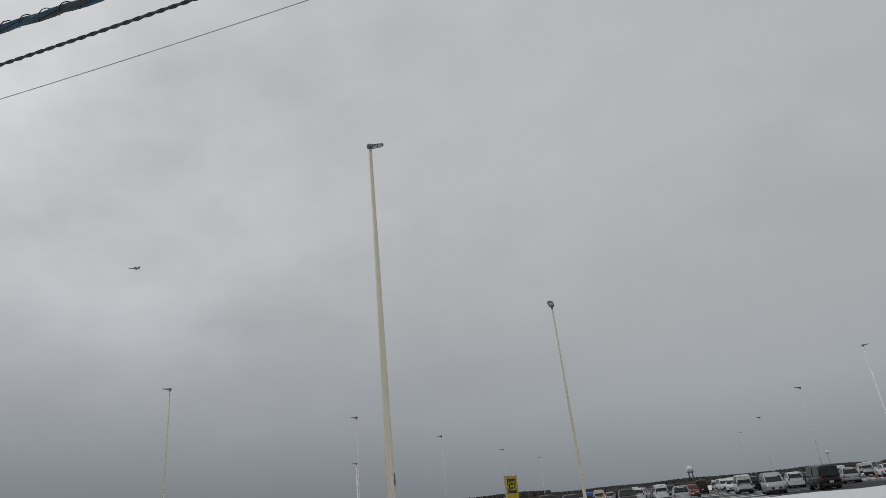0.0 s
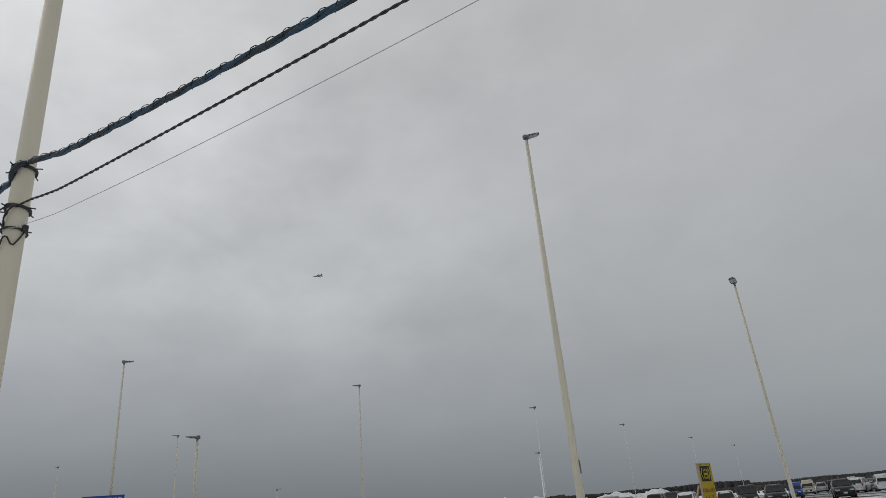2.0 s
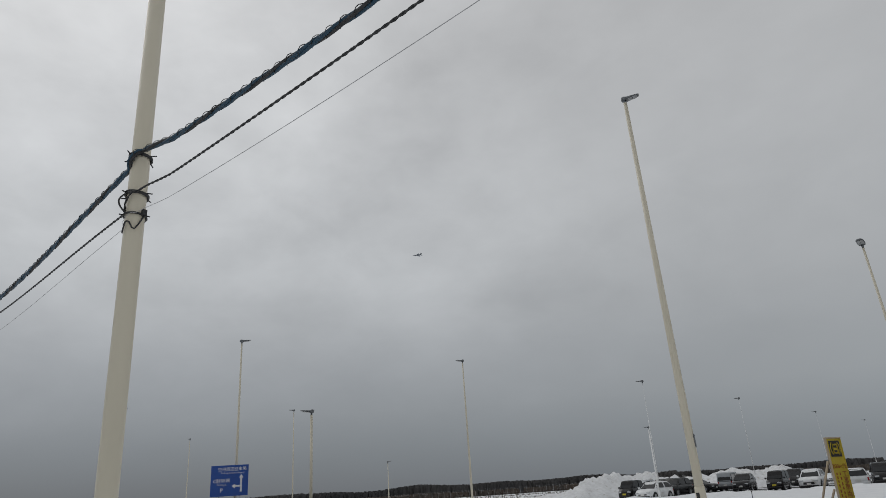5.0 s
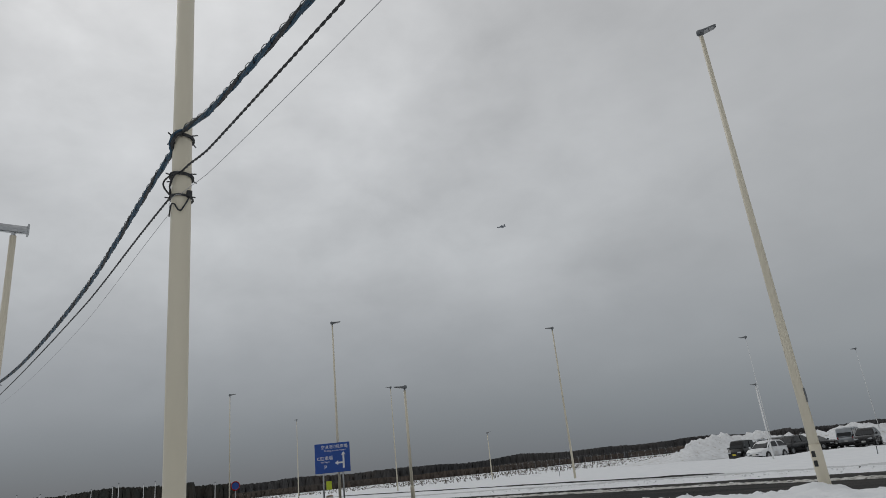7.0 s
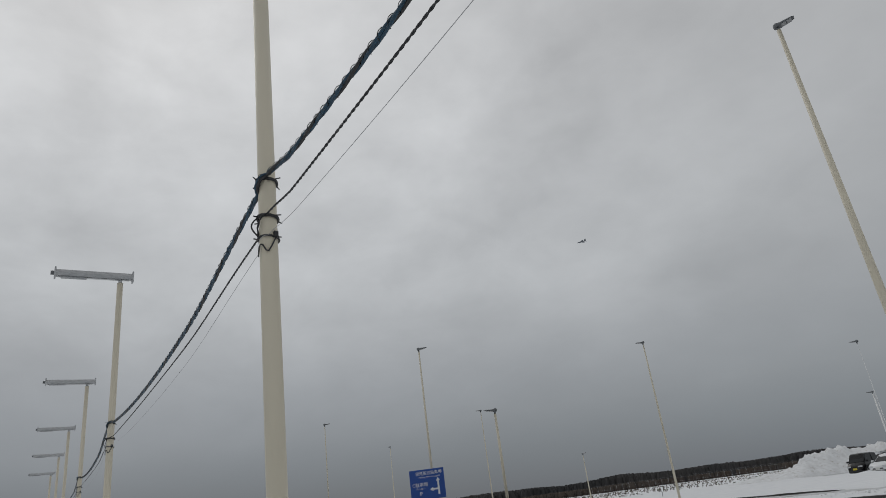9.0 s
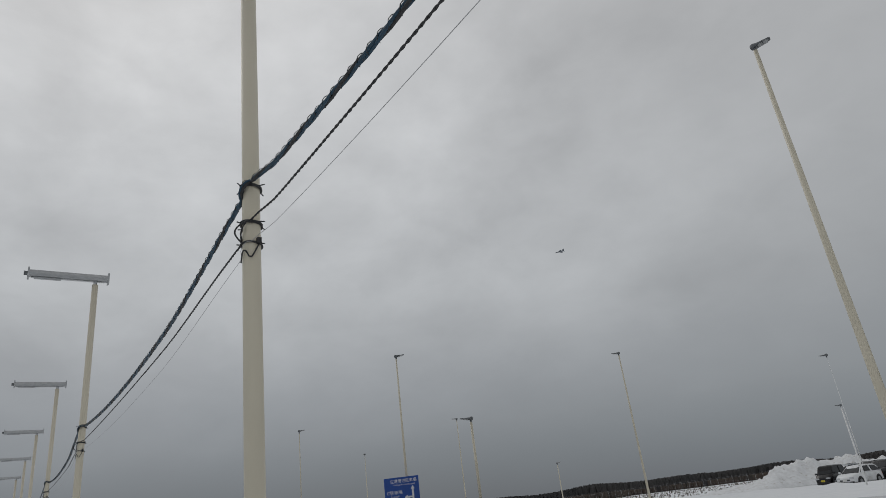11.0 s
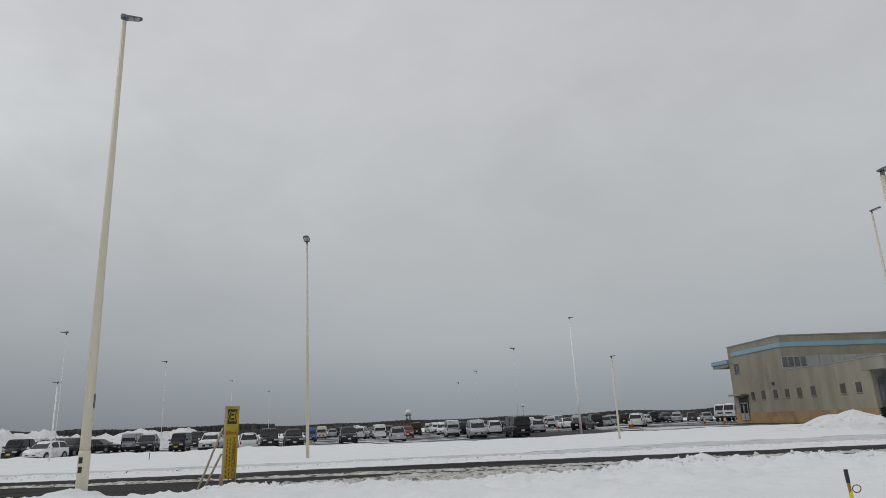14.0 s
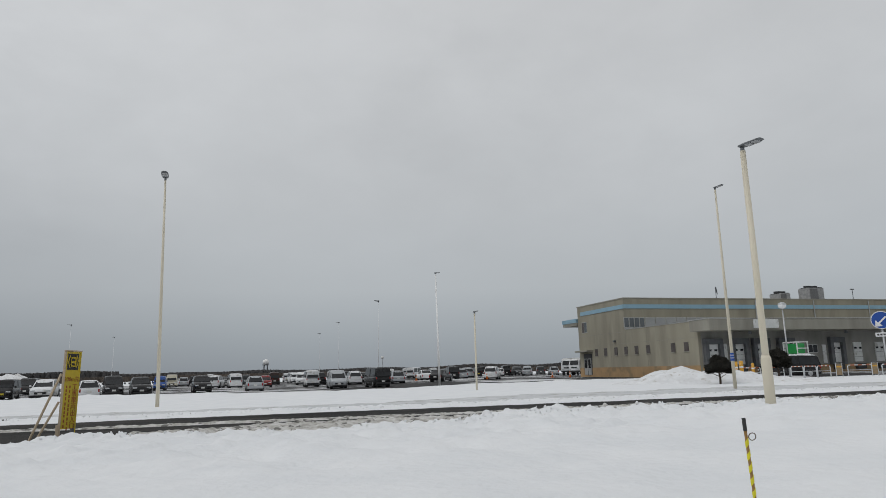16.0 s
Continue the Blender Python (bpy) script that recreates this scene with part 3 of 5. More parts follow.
pole_light(-27.15, 24.46, 0.1, 5.9, 0.085, 0.065, 228, "short cream lamp post with a wide flat head", size=1.0, foot=1.0, foot_r=1.25)
pole_light(-53.78, 46.55, -0.1, 10.45, 0.07, 0.04, 229, TALL, size=0.9)
pole_light(-60.04, 31.46, -0.1, 10.45, 0.07, 0.04, 62, TALL, size=0.95)
pole_light(-82.1, 53.2, 0.0, 10.45, 0.075, 0.04, 180, TALL, size=0.9)
pole_light(-65.8, 74.9, 0.0, 6.2, 0.09, 0.05, 0, "short slender lamp post far across the snow", size=1.1)
for lx, ly in ((-22.66, 63.8), (-20.2, 91.5), (-16.8, 129.5), (-13.0, 168.0), (24.59, 83.97), (28.0, 121.4), (31.5, 156.0)):
    pole_light(lx, ly, -0.3, 10.48, 0.046, 0.01, 175 if lx < 0 else 200, "tall pale lamp post among parked cars", mat=POLE_WHITE, size=1.05)
pole_light(-16.84, 46.96, -0.1, 4.84, 0.055, 0.04, 180, "short pale lamp post in the snow field", mat=POLE_WHITE, size=0.6)


# ---- row of path lamps with overhead cables ----
ROW = [(9.4, 0.65), (-6.12, 2.61), (-21.7, 4.35), (-37.1, 6.23), (-51.5, 7.77), (-65.1, 9.25), (-79.3, 10.7)]
ROW_DIR = math.degrees(math.atan2(ROW[2][1] - ROW[1][1], ROW[2][0] - ROW[1][0]))
CLAMPS = (4.84, 4.40, 4.17)


def slack(u):
    """Height of a loose end: down from the bracket, up a little, then down the far side."""
    at = ((0.0, 0.0), (0.2, -0.09), (0.38, -0.16), (0.5, -0.15), (0.66, -0.085), (0.8, -0.07), (0.9, -0.1), (1.0, -0.2))
    for (u0, z0), (u1, z1) in zip(at, at[1:]):
        if u <= u1:
            return z0 + (z1 - z0) * (u - u0) / (u1 - u0)
    return at[-1][1]


def path_lamp(x, y, lean=0.0):
    m = Matrix.Translation((x + 0.037 * lean, y + 0.09 * lean, -0.3)) @ Matrix.Rotation(radians(lean), 4, Vector((0.92, -0.39, 0))) @ Matrix.Rotation(radians(ROW_DIR + 90), 4, "Z")
    t = thing("path_lamp", m, "cream lamp post with a bare long tube fitting, strung with cables", "lamp post", "path lamps")
    part("post", tube([(0, 0, 0), (0, 0, 4.6), (0, 0, 9.55)], [0.101, 0.096, 0.088], 24), POLE, t, smooth=True)
    part("neck", tube([(0, 0, 9.5), (0, 0, 9.72)], 0.055, 10), GALV, t, smooth=True)
    # trough of the fitting, open underneath
    fit = part("fitting", loft([[(px, -0.09, 9.68), (px, 0.09, 9.68), (px, 0.11, 9.78), (px, 0.07, 9.88), (px, -0.07, 9.88), (px, -0.11, 9.78)] for px in (-0.38, 1.84)]), GALV, t, "grey metal fitting with an unlit tube")
    part("tube", tube([(-0.25, 0, 9.655), (1.74, 0, 9.655)], 0.022, 8), TUBE, fit, "white tube")
    for px in (-0.36, 1.82):
        part("end_cap", box(px - 0.025, px + 0.025, -0.12, 0.12, 9.61, 9.95, 0.01), GALV, fit)
    part("ballast", box(0.95, 1.66, -0.045, 0.045, 9.615, 9.68, 0.012), GALV, fit)
    part("cable_gland", tube([(1.84, 0, 9.78), (1.94, 0, 9.78)], 0.07, 8), LAMP_GREY, fit)
    for i, cz in enumerate(CLAMPS):
        for k in range(2 if i < 2 else 1):
            dz = 0.3 + 0.024 * k
            ring = part("strap", tube([(0.11 * math.cos(a), 0.11 * math.sin(a), cz + dz + 0.012 * math.sin(a + 1 + k)) for a in (2 * math.pi * j / 24 for j in range(25))], 0.012, 6, cap=False), DARK_RUBBER, t, "black cable strap")
            for j in range(3):
                a = j * 2.1 + cz * 5 + k
                part("tie_end", tube([(0.11 * math.cos(a), 0.11 * math.sin(a), cz + dz), (0.165 * math.cos(a + 0.2), 0.165 * math.sin(a + 0.2), cz + dz + 0.05 * math.sin(a * 3))], 0.007, 5), DARK_RUBBER, ring)
    part("bracket", box(-0.07, -0.02, 0.08, 0.13, CLAMPS[2] + 0.29, CLAMPS[2] + 0.36, 0.008), DARK_RUBBER, t)
    # slack lengths round the camera side of the post
    part("drip_loop", tube([(0.118 * math.cos(a), 0.118 * math.sin(a), CLAMPS[2] + 0.29 + slack(k / 18)) for k, a in ((k, radians(112 - 105 * k / 18)) for k in range(19))], 0.008, 6), DARK_RUBBER, t)
    part("drip_loop", tube([((0.115 + 0.075 * math.sin(math.pi * k / 10)) * math.cos(radians(12)), 0.02 + 0.01 * k / 10, CLAMPS[1] + 0.31 - (CLAMPS[1] - CLAMPS[2]) * k / 10) for k in range(11)], 0.009, 6), DARK_RUBBER, t)
    return t


for rx, ry in ROW:
    path_lamp(rx, ry, 0.4 if -7 < rx < -6 else 0.0)


def span(a, b, sag, count):
    a, b = Vector(a), Vector(b)
    return [a.lerp(b, i / count) - Vector((0, 0, sag * 4 * (i / count) * (1 - i / count))) for i in range(count + 1)]


def helix(path, radius, pitch, phase, per=10):
    out, run = [], 0.0
    for p, q in zip(path, path[1:]):
        d = (q - p)
        side = d.cross(Vector((0, 0, 1))).normalized()
        up = side.cross(d).normalized()
        k = max(1, round(d.length / pitch * per))
        for i in range(k):
            a = phase + 2 * math.pi * (run + d.length * i / k) / pitch
            out.append(p + d * (i / k) + (side * math.cos(a) + up * math.sin(a)) * radius)
        run += d.length
    return out + [path[-1]]


END_Z = (4.265, 4.045, 4.265)      # clamp heights on the first post, beside the viewer
for i, ((ax, ay), (bx, by)) in enumerate(zip(ROW, ROW[1:])):
    fine = i < 2
    for kind, (cz, sag) in enumerate(zip(CLAMPS, ((0.315, 0.158, 0.37) if i == 0 else (0.42, 0.17, 0.28)))):
        # led round the posts: in front on the near side, past the edge on the far side
        front, edge = Vector((0.92, -0.39, 0)) * 0.13, Vector((-0.39, -0.92, 0)) * 0.085
        drop, lift = (0.13, 0.2, 0.14)[kind], (0.035, 0.02, 0.0)[kind]
        run = span(Vector((ax, ay, END_Z[kind] if i == 0 else cz - drop)), Vector((bx, by, cz)), sag - drop * 0.4 * (i > 0), 60)
        for q in run:
            near_a, near_b = math.hypot(q.x - ax, q.y - ay), math.hypot(q.x - bx, q.y - by)
            q += edge * (1 - smooth(0.0, 4.5, near_a)) + (front + Vector((0, 0, lift))) * (1 - smooth(0.0, 0.9, near_b))
        if i:
            wrap = []
            for k in range(7):
                a = k / 7
                d = (front * (1 - a) + edge * a).normalized() * (0.13 - 0.045 * smooth(0.6, 1, a))
                wrap.append(Vector((ax, ay, cz + lift * (1 - a) - drop * smooth(0.3, 1, a))) + d)
            run = wrap + run
        if kind == 0:
            t = thing("cable_bundle", pose(0, 0, 0), "thick dark teal cable bundle wrapped in spiral wire between posts", "cable", "overhead cables")
            for k in range(3):
                part("strand", tube(helix(run, 0.014, 1.1, k * 2.1, 8 if fine else 3), 0.0165, 6), TEAL_CABLE if k < 2 else DARK_RUBBER, t, smooth=True)
            if i < 3:
                part("spiral_hanger", tube(helix([q + Vector((0, 0, 0.008)) for q in run], 0.032, 0.17, 0.0, 9), 0.0036, 4), DARK_RUBBER, t, "thin loose spiral wire")
        elif kind == 1:
            t = thing("twisted_cable", pose(0, 0, 0), "black twisted cable pair strung between posts", "cable", "overhead cables")
            for k in range(2):
                part("strand", tube(helix(run, 0.0057, 0.17, k * math.pi, 6 if fine else 2), 0.0072, 5), DARK_RUBBER, t, smooth=True)
        else:
            t = thing("stay_wire", pose(0, 0, 0), "thin grey steel wire strung between posts", "wire", "overhead cables")
            part("wire", tube(run, 0.0028, 5), STEEL_WIRE, t)


# ---- signs ----
def yellow_sign():
    t = thing("roadwork_sign", pose(-2.24, 18.25, 0.02, 0, 1.0, 54), "tall narrow yellow sign propped by timber struts in snow", "sign")
    W2, H0, H1 = 0.21, 0.2, 1.95
    part("board", box(-W2, W2, -0.02, 0.02, H0, H1, 0.005), YELLOW, t)
    for sx in (-W2 - 0.012, W2 + 0.012):
        part("frame_bar", box(sx - 0.013, sx + 0.013, -0.028, 0.025, 0.0, H1 + 0.02, 0.004), YELLOW if sx > 0 else TIMBER, t)
    part("frame_bar", box(-W2 - 0.03, W2 + 0.03, -0.035, 0.025, H1, H1 + 0.03, 0.004), TIMBER, t)
    part("leg", box(-W2 - 0.05, -W2, -0.02, 0.06, -0.35, 0.3, 0.004), TIMBER, t)
    part("leg", box(W2 - 0.04, W2 + 0.02, -0.02, 0.06, -0.35, 0.3, 0.004), LAMP_GREY, t)
    for top, fx, fy in ((1.44, -0.52, 0.55), (0.81, -0.48, 0.42)):
        part("strut", tube([(-W2 - 0.03, 0.05, top), (fx, fy, -0.15)], 0.026, 4), TIMBER, t, "leaning raw timber strut")
    # pictogram: van between two arcs on a black square
    part("pictogram", box(-0.165, 0.165, -0.024, -0.018, 1.53, 1.9, 0.002), BLACK_INK, t, "black square pictogram")
    part("pictogram_van", box(-0.075, 0.075, -0.028, -0.022, 1.6, 1.83, 0.02), YELLOW, t)
    part("pictogram_window", box(-0.05, 0.05, -0.031, -0.026, 1.735, 1.79, 0.004), BLACK_INK, t)
    part("pictogram_window", box(-0.045, 0.045, -0.031, -0.026, 1.63, 1.68, 0.004), BLACK_INK, t)
    for sx in (-1, 1):
        part("pictogram_arc", tube([(sx * (0.09 + 0.05 * math.sin(math.pi * k / 8)), -0.026, 1.58 + 0.28 * k / 8) for k in range(9)], 0.011, 5), YELLOW, t)
    part("lettering", text_mesh("200m先", 0.135), RED_INK, t, "red distance lettering", m=pose(0, -0.025, 1.31))
    for k, ch in enumerate("工事車両出入口"):
        part("lettering", text_mesh(ch, 0.16), RED_INK, t, m=pose(0.11, -0.025, 1.13 - k * 0.148))
    rnd = random.Random(4)
    for cx in (-0.13, -0.03):
        zz = 1.17
        while zz > 0.22:
            hgt = rnd.uniform(0.05, 0.075)
            part("lettering_bar", box(cx - 0.017, cx + 0.017, -0.024, -0.019, zz - hgt, zz), RED_INK, t)
            zz -= hgt + rnd.uniform(0.025, 0.05)


yellow_sign()


def blue_sign():
    t = thing("direction_sign", pose(-31.98, 22.97, -0.08, 0, 0, 50), "blue airport parking direction sign with white lettering on two posts", "sign")
    w, z0, z1 = 0.98, 2.03, 3.63
    part("panel", box(-w, w, -0.02, 0.02, z0, z1, 0.006), BLUE, t)
    for sx in (-0.55, 0.55):
        part("post", tube([(sx, 0.06, -0.1), (sx, 0.06, z1 - 0.1)], 0.045, 10), GALV, t, smooth=True)
    part("lettering", text_mesh("空港周辺駐車場", 0.215), WHITE_INK, t, m=pose(0.12, -0.025, 3.41))
    part("lettering", text_mesh("Parking Around Airport", 0.125), WHITE_INK, t, m=pose(0.15, -0.025, 3.22))
    part("lettering", text_mesh("C駐車場", 0.24), WHITE_INK, t, m=pose(-0.42, -0.025, 2.81))
    part("lettering", text_mesh("Parking C", 0.125), WHITE_INK, t, m=pose(-0.40, -0.025, 2.62))
    part("lettering", text_mesh("P", 0.3), WHITE_INK, t, m=pose(-0.40, -0.025, 2.33))
    part("arrow_shaft", box(0.56, 0.66, -0.026, -0.019, 2.23, 2.98), WHITE_INK, t)
    part("arrow_shaft", box(0.28, 0.56, -0.026, -0.019, 2.49, 2.58), WHITE_INK, t)
    for tri in ([(0.49, 2.95), (0.73, 2.95), (0.61, 3.13)], [(0.3, 2.41), (0.3, 2.66), (0.12, 2.535)]):
        bm = bmesh.new()
        rings = [[bm.verts.new((x, yy, z)) for x, z in tri] for yy in (-0.026, -0.019)]
        bm.faces.new(rings[0]), bm.faces.new(rings[1][::-1])
        for k in range(3):
            bm.faces.new((rings[0][k], rings[0][(k + 1) % 3], rings[1][(k + 1) % 3], rings[1][k]))
        part("arrow_head", bm, WHITE_INK, t)
    part("tag", box(-0.4, -0.1, -0.02, 0.03, 1.15, 1.6, 0.01), YELLOW_GREEN, t, "fluorescent yellow-green plate")
    plate = part("small_plate", box(-0.42, -0.06, -0.02, 0.03, 0.62, 0.86, 0.008), DULL_TAN, t, "small brown notice plate")
    for k in range(3):
        part("lettering_bar", box(-0.38 + k * 0.11, -0.3 + k * 0.11, -0.026, -0.018, 0.7, 0.79), WHITE_INK, plate)


blue_sign()


def round_sign(x, y, z, turn, mat, label, r=0.3, rim=None, rim_w=0.012, post_r=0.03):
    t = thing("road_sign", pose(x, y, 0, 0, 0, turn), label, "road sign")
    part("post", tube([(0, 0.04, -0.2), (0, 0.04, z + r)], post_r, 10), GALV, t, smooth=True)
    disc = part("disc", tube([(0, -0.012, z), (0, 0.012, z)], r, 32), mat, t)
    part("rim", tube([(r * 0.97 * math.cos(a), -0.014, z + r * 0.97 * math.sin(a)) for a in (2 * math.pi * k / 32 for k in range(33))], rim_w, 5, cap=False), rim or WHITE_INK, t)
    return t


t = round_sign(22.29, 15.83, 2.66, -52, BLUE, "round blue arrow sign with a small white plate")
part("arrow", tube([(0.14, -0.022, 2.77), (-0.12, -0.022, 2.51)], 0.035, 4), WHITE_INK, t)
part("arrow_head", loft([[(-0.19, yy, 2.44), (-0.17, yy, 2.66), (0.03, yy, 2.46)] for yy in (-0.03, -0.014)]), WHITE_INK, t)
part("plate", box(-0.22, 0.22, -0.012, 0.012, 2.1, 2.24, 0.004), WHITE_INK, t, "white supplementary plate")
for k in range(4):
    part("lettering_bar", box(-0.17 + k * 0.09, -0.11 + k * 0.09, -0.017, -0.01, 2.14, 2.2), BLACK_INK, t)


# ---- no-entry sign far along the road ----
round_sign(-51.25, 27.35, 2.0, 60, BLUE, "round red-rimmed blue road sign on a post", r=0.33, rim=LAMP_RED, rim_w=0.045)

# ---- white posts before the dark wood ----
for az, dist, top in ((70.6, 150, 5.2), (70.2, 120, 4.8), (68.5, 150, 5.2), (67.7, 120, 4.6), (73.6, 150, 5.1), (72.0, 130, 4.6), (63.4, 110, 3.4), (76.6, 150, 5.2), (75.2, 110, 4.0)):
    x, y = -math.sin(radians(az)) * dist, math.cos(radians(az)) * dist
    pole_light(x, y, -0.2, top, 0.055, 0.04, 170, "slender white lamp post before a dark wood", mat=POLE_WHITE, size=0.7, group="far posts")


# ---- snow stake ----
t = thing("snow_stake", pose(2.627, 3.11, 0.024, 0, -3, 0), "yellow and brown striped snow stake with a wire ring", "marker stake")
part("stake", tube([(0, 0, -0.2), (0, 0, 1.0)], 0.0075, 10), BAND_BROWN, t, smooth=True)
part("cap", tube([(0, 0, 0.985), (0, 0, 1.045)], 0.0095, 10), TAPE_BLACK, t, "black cap")
for k in range(17):
    z = -0.02 + k * 0.0585
    part("stripe", loft([[(0.0092 * math.cos(a), 0.0092 * math.sin(a), z + dz + 0.012 * math.cos(a + 0.4)) for a in (2 * math.pi * j / 12 for j in range(12))] for dz in (0.0, 0.03)]), BRIGHT_YELLOW, t, "bright yellow slanted stripe", smooth=False)
part("ring", tube([(0.031 + 0.023 * math.cos(a), -0.008, 0.955 + 0.017 * math.sin(a)) for a in (2 * math.pi * k / 20 for k in range(21))], 0.0024, 5, cap=False), RUST, t, "thin rusty wire ring")


# ---- cargo building ----
DOCK_GREY = material("grey_dock_render", (0.29, 0.285, 0.26), 0.85, color2=(0.23, 0.226, 0.208), scale=0.9, stain=(0.19, 0.187, 0.17), stain_scale=0.6, stain_amount=0.45, stretch=(1, 1, 0.3), stain_edge=0.16)
CASING_DARK = material("dull_coil_panel", (0.16, 0.163, 0.167), 0.6, color2=(0.12, 0.122, 0.126), scale=6.0)
COOLER = material("weathered_galvanised_casing", (0.34, 0.345, 0.35), 0.6, color2=(0.24, 0.243, 0.247), scale=3.0)


def building():
    t = thing("cargo_terminal", Matrix.Translation((*road_xy(42.3, 54.6), 0.25)) @ Matrix.Rotation(radians(YAW), 4, "Z"), "beige concrete cargo building with loading docks and a pale blue stripe", "building")
    L = 75.0                      # along the road
    # low dock block, with its wall set back under the canopy
    part("wall", box(0, 0.35, 2.9, 28.4, -0.4, 5.35), CONCRETE, t, "beige concrete end wall", m=None)
    part("wall", box(0, 0.35, 16.4, 28.4, 5.35, 9.1), CONCRETE, t, "beige concrete upper end wall")
    part("wall", box(0.35, L, 2.9, 3.25, -0.4, 4.25), DOCK_GREY, t, "grey concrete dock wall")
    part("wall", box(0.35, L, 16.4, 16.75, 5.3, 9.1), CONCRETE, t, "beige concrete upper wall")
    part("wall", box(0.35, L, 28.05, 28.4, -0.4, 9.1), CONCRETE_GREY, t)
    part("wall", box(L, L + 0.35, 2.9, 28.4, -0.4, 5.3), CONCRETE_GREY, t)
    part("roof", box(0.35, L, 3.25, 16.4, 5.0, 5.25), CONCRETE_GREY, t)
    part("roof", box(0.35, L, 16.75, 28.05, 8.8, 9.0), CONCRETE_GREY, t)
    part("coping", box(-0.06, L, 16.34, 28.46, 9.1, 9.24, 0.02), CONCRETE_GREY, t)
    # canopy over the docks
    part("canopy", box(-0.75, L, 0, 3.1, 4.25, 5.35, 0.03), CONCRETE_GREY, t, "heavy concrete canopy fascia")
    part("canopy_coping", box(-0.8, L, -0.05, 3.2, 5.35, 5.43, 0.01), FRAME_METAL, t)
    part("parapet", box(-0.05, 0.4, 3.1, 16.34, 5.35, 5.43), FRAME_METAL, t)
    # blue stripe round the upper block
    part("blue_stripe", box(-0.07, L, 16.31, 16.41, 7.9, 8.4), BLUE_FASCIA, t, "pale blue painted stripe")
    part("blue_stripe", box(-0.08, 0.02, 16.41, 27.5, 7.9, 8.4), BLUE_FASCIA, t)
    ov = part("overhang", box(-0.2, 14, 28.4, 32.6, 6.7, 7.1), CONCRETE_GREY, t, "flat roof overhang edged in blue")
    part("overhang_fascia", box(-0.3, 14.1, 28.4, 32.7, 7.1, 7.62, 0.01), BLUE_FASCIA, ov)
    part("plinth", box(-0.04, 0.02, 2.86, 28.4, -0.4, 0.95), PLINTH, t, "ochre plinth band")
    part("plinth", box(0.3, L, 2.84, 2.92, -0.4, 0.75), PLINTH, t)
    # small windows of the end wall
    for wy in (23.7, 21.35, 18.8, 16.5, 14.2, 11.8, 7.1, 4.85):
        w = part("window", box(-0.03, 0.05, wy - 0.38, wy + 0.38, 2.4, 3.34, 0.01), BROWN_FRAME, t)
        part("pane", box(-0.045, 0.0, wy - 0.34, wy - 0.02, 2.44, 3.3), PANE_BROWN, w)
        part("pane", box(-0.041, 0.0, wy + 0.01, wy + 0.34, 2.44, 3.3), PANE_BROWN, w)
        part("sill", box(-0.09, 0.0, wy - 0.42, wy + 0.42, 2.32, 2.4, 0.01), CONCRETE_GREY, w)
    w = part("window", box(-0.03, 0.05, 25.9, 27.3, 5.55, 7.0, 0.01), FRAME_METAL, t)
    part("pane", box(-0.045, 0.0, 25.97, 26.57, 5.62, 6.93), GLASS_GREY, w)
    part("pane", box(-0.045, 0.0, 26.63, 27.23, 5.62, 6.93), PANE_BROWN, w)
    # strip of upper windows
    for k in range(12):
        x, wide = (-0.08 + k * 0.71, 0.68) if k < 4 else (2.8 + (k - 4) * 1.47, 1.42)
        w = part("window", box(x, x + wide, 16.36, 16.46, 5.62, 6.82, 0.01), FRAME_METAL, t)
        part("pane", box(x + 0.06, x + wide - 0.06, 16.345, 16.42, 5.68, 6.76), GLASS_GREY if k < 4 else GLASS_PALE, w)
    part("sill", box(-0.1, 20, 16.2, 16.4, 5.46, 5.6, 0.01), FRAME_METAL, t)
    # staff entrance: the dark slab stands in for the shade inside the doorway
    e = part("entrance", box(-0.06, 0.06, 25.0, 27.2, 0.0, 2.75, 0.01), SEAL_DARK, t, "glazed staff entrance")
    for ey in (25.2, 26.2):
        part("door_leaf", box(-0.09, -0.02, ey, ey + 0.85, 0.05, 2.15, 0.01), FRAME_METAL, e)
        part("pane", box(-0.1, -0.03, ey + 0.12, ey + 0.73, 0.9, 2.05), GLASS_DARK, e)
    part("entrance_canopy", box(-0.95, 0.1, 24.6, 28.0, 3.0, 3.2, 0.02), CONCRETE_GREY, t)
    # wall lamp and vents
    part("wall_lamp", box(-0.25, 0.02, 18.7, 19.05, 3.95, 4.2, 0.03), LAMP_GREY, t)
    # dock bays
    for k, (dx, seal, wide) in enumerate(((1.55, 1, 1.25), (4.65, 1, 1.25), (7.3, 1, 1.2), (10.4, 1, 1.2), (16.95, 1, 1.15), (19.85, 0, 1.1), (22.8, 0, 1.1), (25.9, 0, 1.1), (29.0, 1, 1.15))):
        if seal:
            s = part("dock_seal", box(dx - wide * 0.85, dx - wide * 0.5, 2.45, 2.92, 0.7, 3.2, 0.02), SEAL_GREY, t, "dark padded dock surround")
            part("dock_seal", box(dx + wide * 0.5, dx + wide * 0.85, 2.45, 2.92, 0.7, 3.2, 0.02), SEAL_GREY, t)
            part("dock_seal", box(dx - wide * 0.85, dx + wide * 0.85, 2.45, 2.92, 3.0, 3.55, 0.02), SEAL_GREY, t)
        d = part("dock_door", box(dx - wide * 0.5, dx + wide * 0.5, 2.8, 2.95, 0.95, 3.0, 0.01), DOOR_WHITE, t, "white sectional dock door")
        for i in (-1, 1):
            part("pane", box(dx + i * 0.33 - 0.16, dx + i * 0.33 + 0.16, 2.775, 2.85, 2.3, 2.5), GLASS_DARK, d)
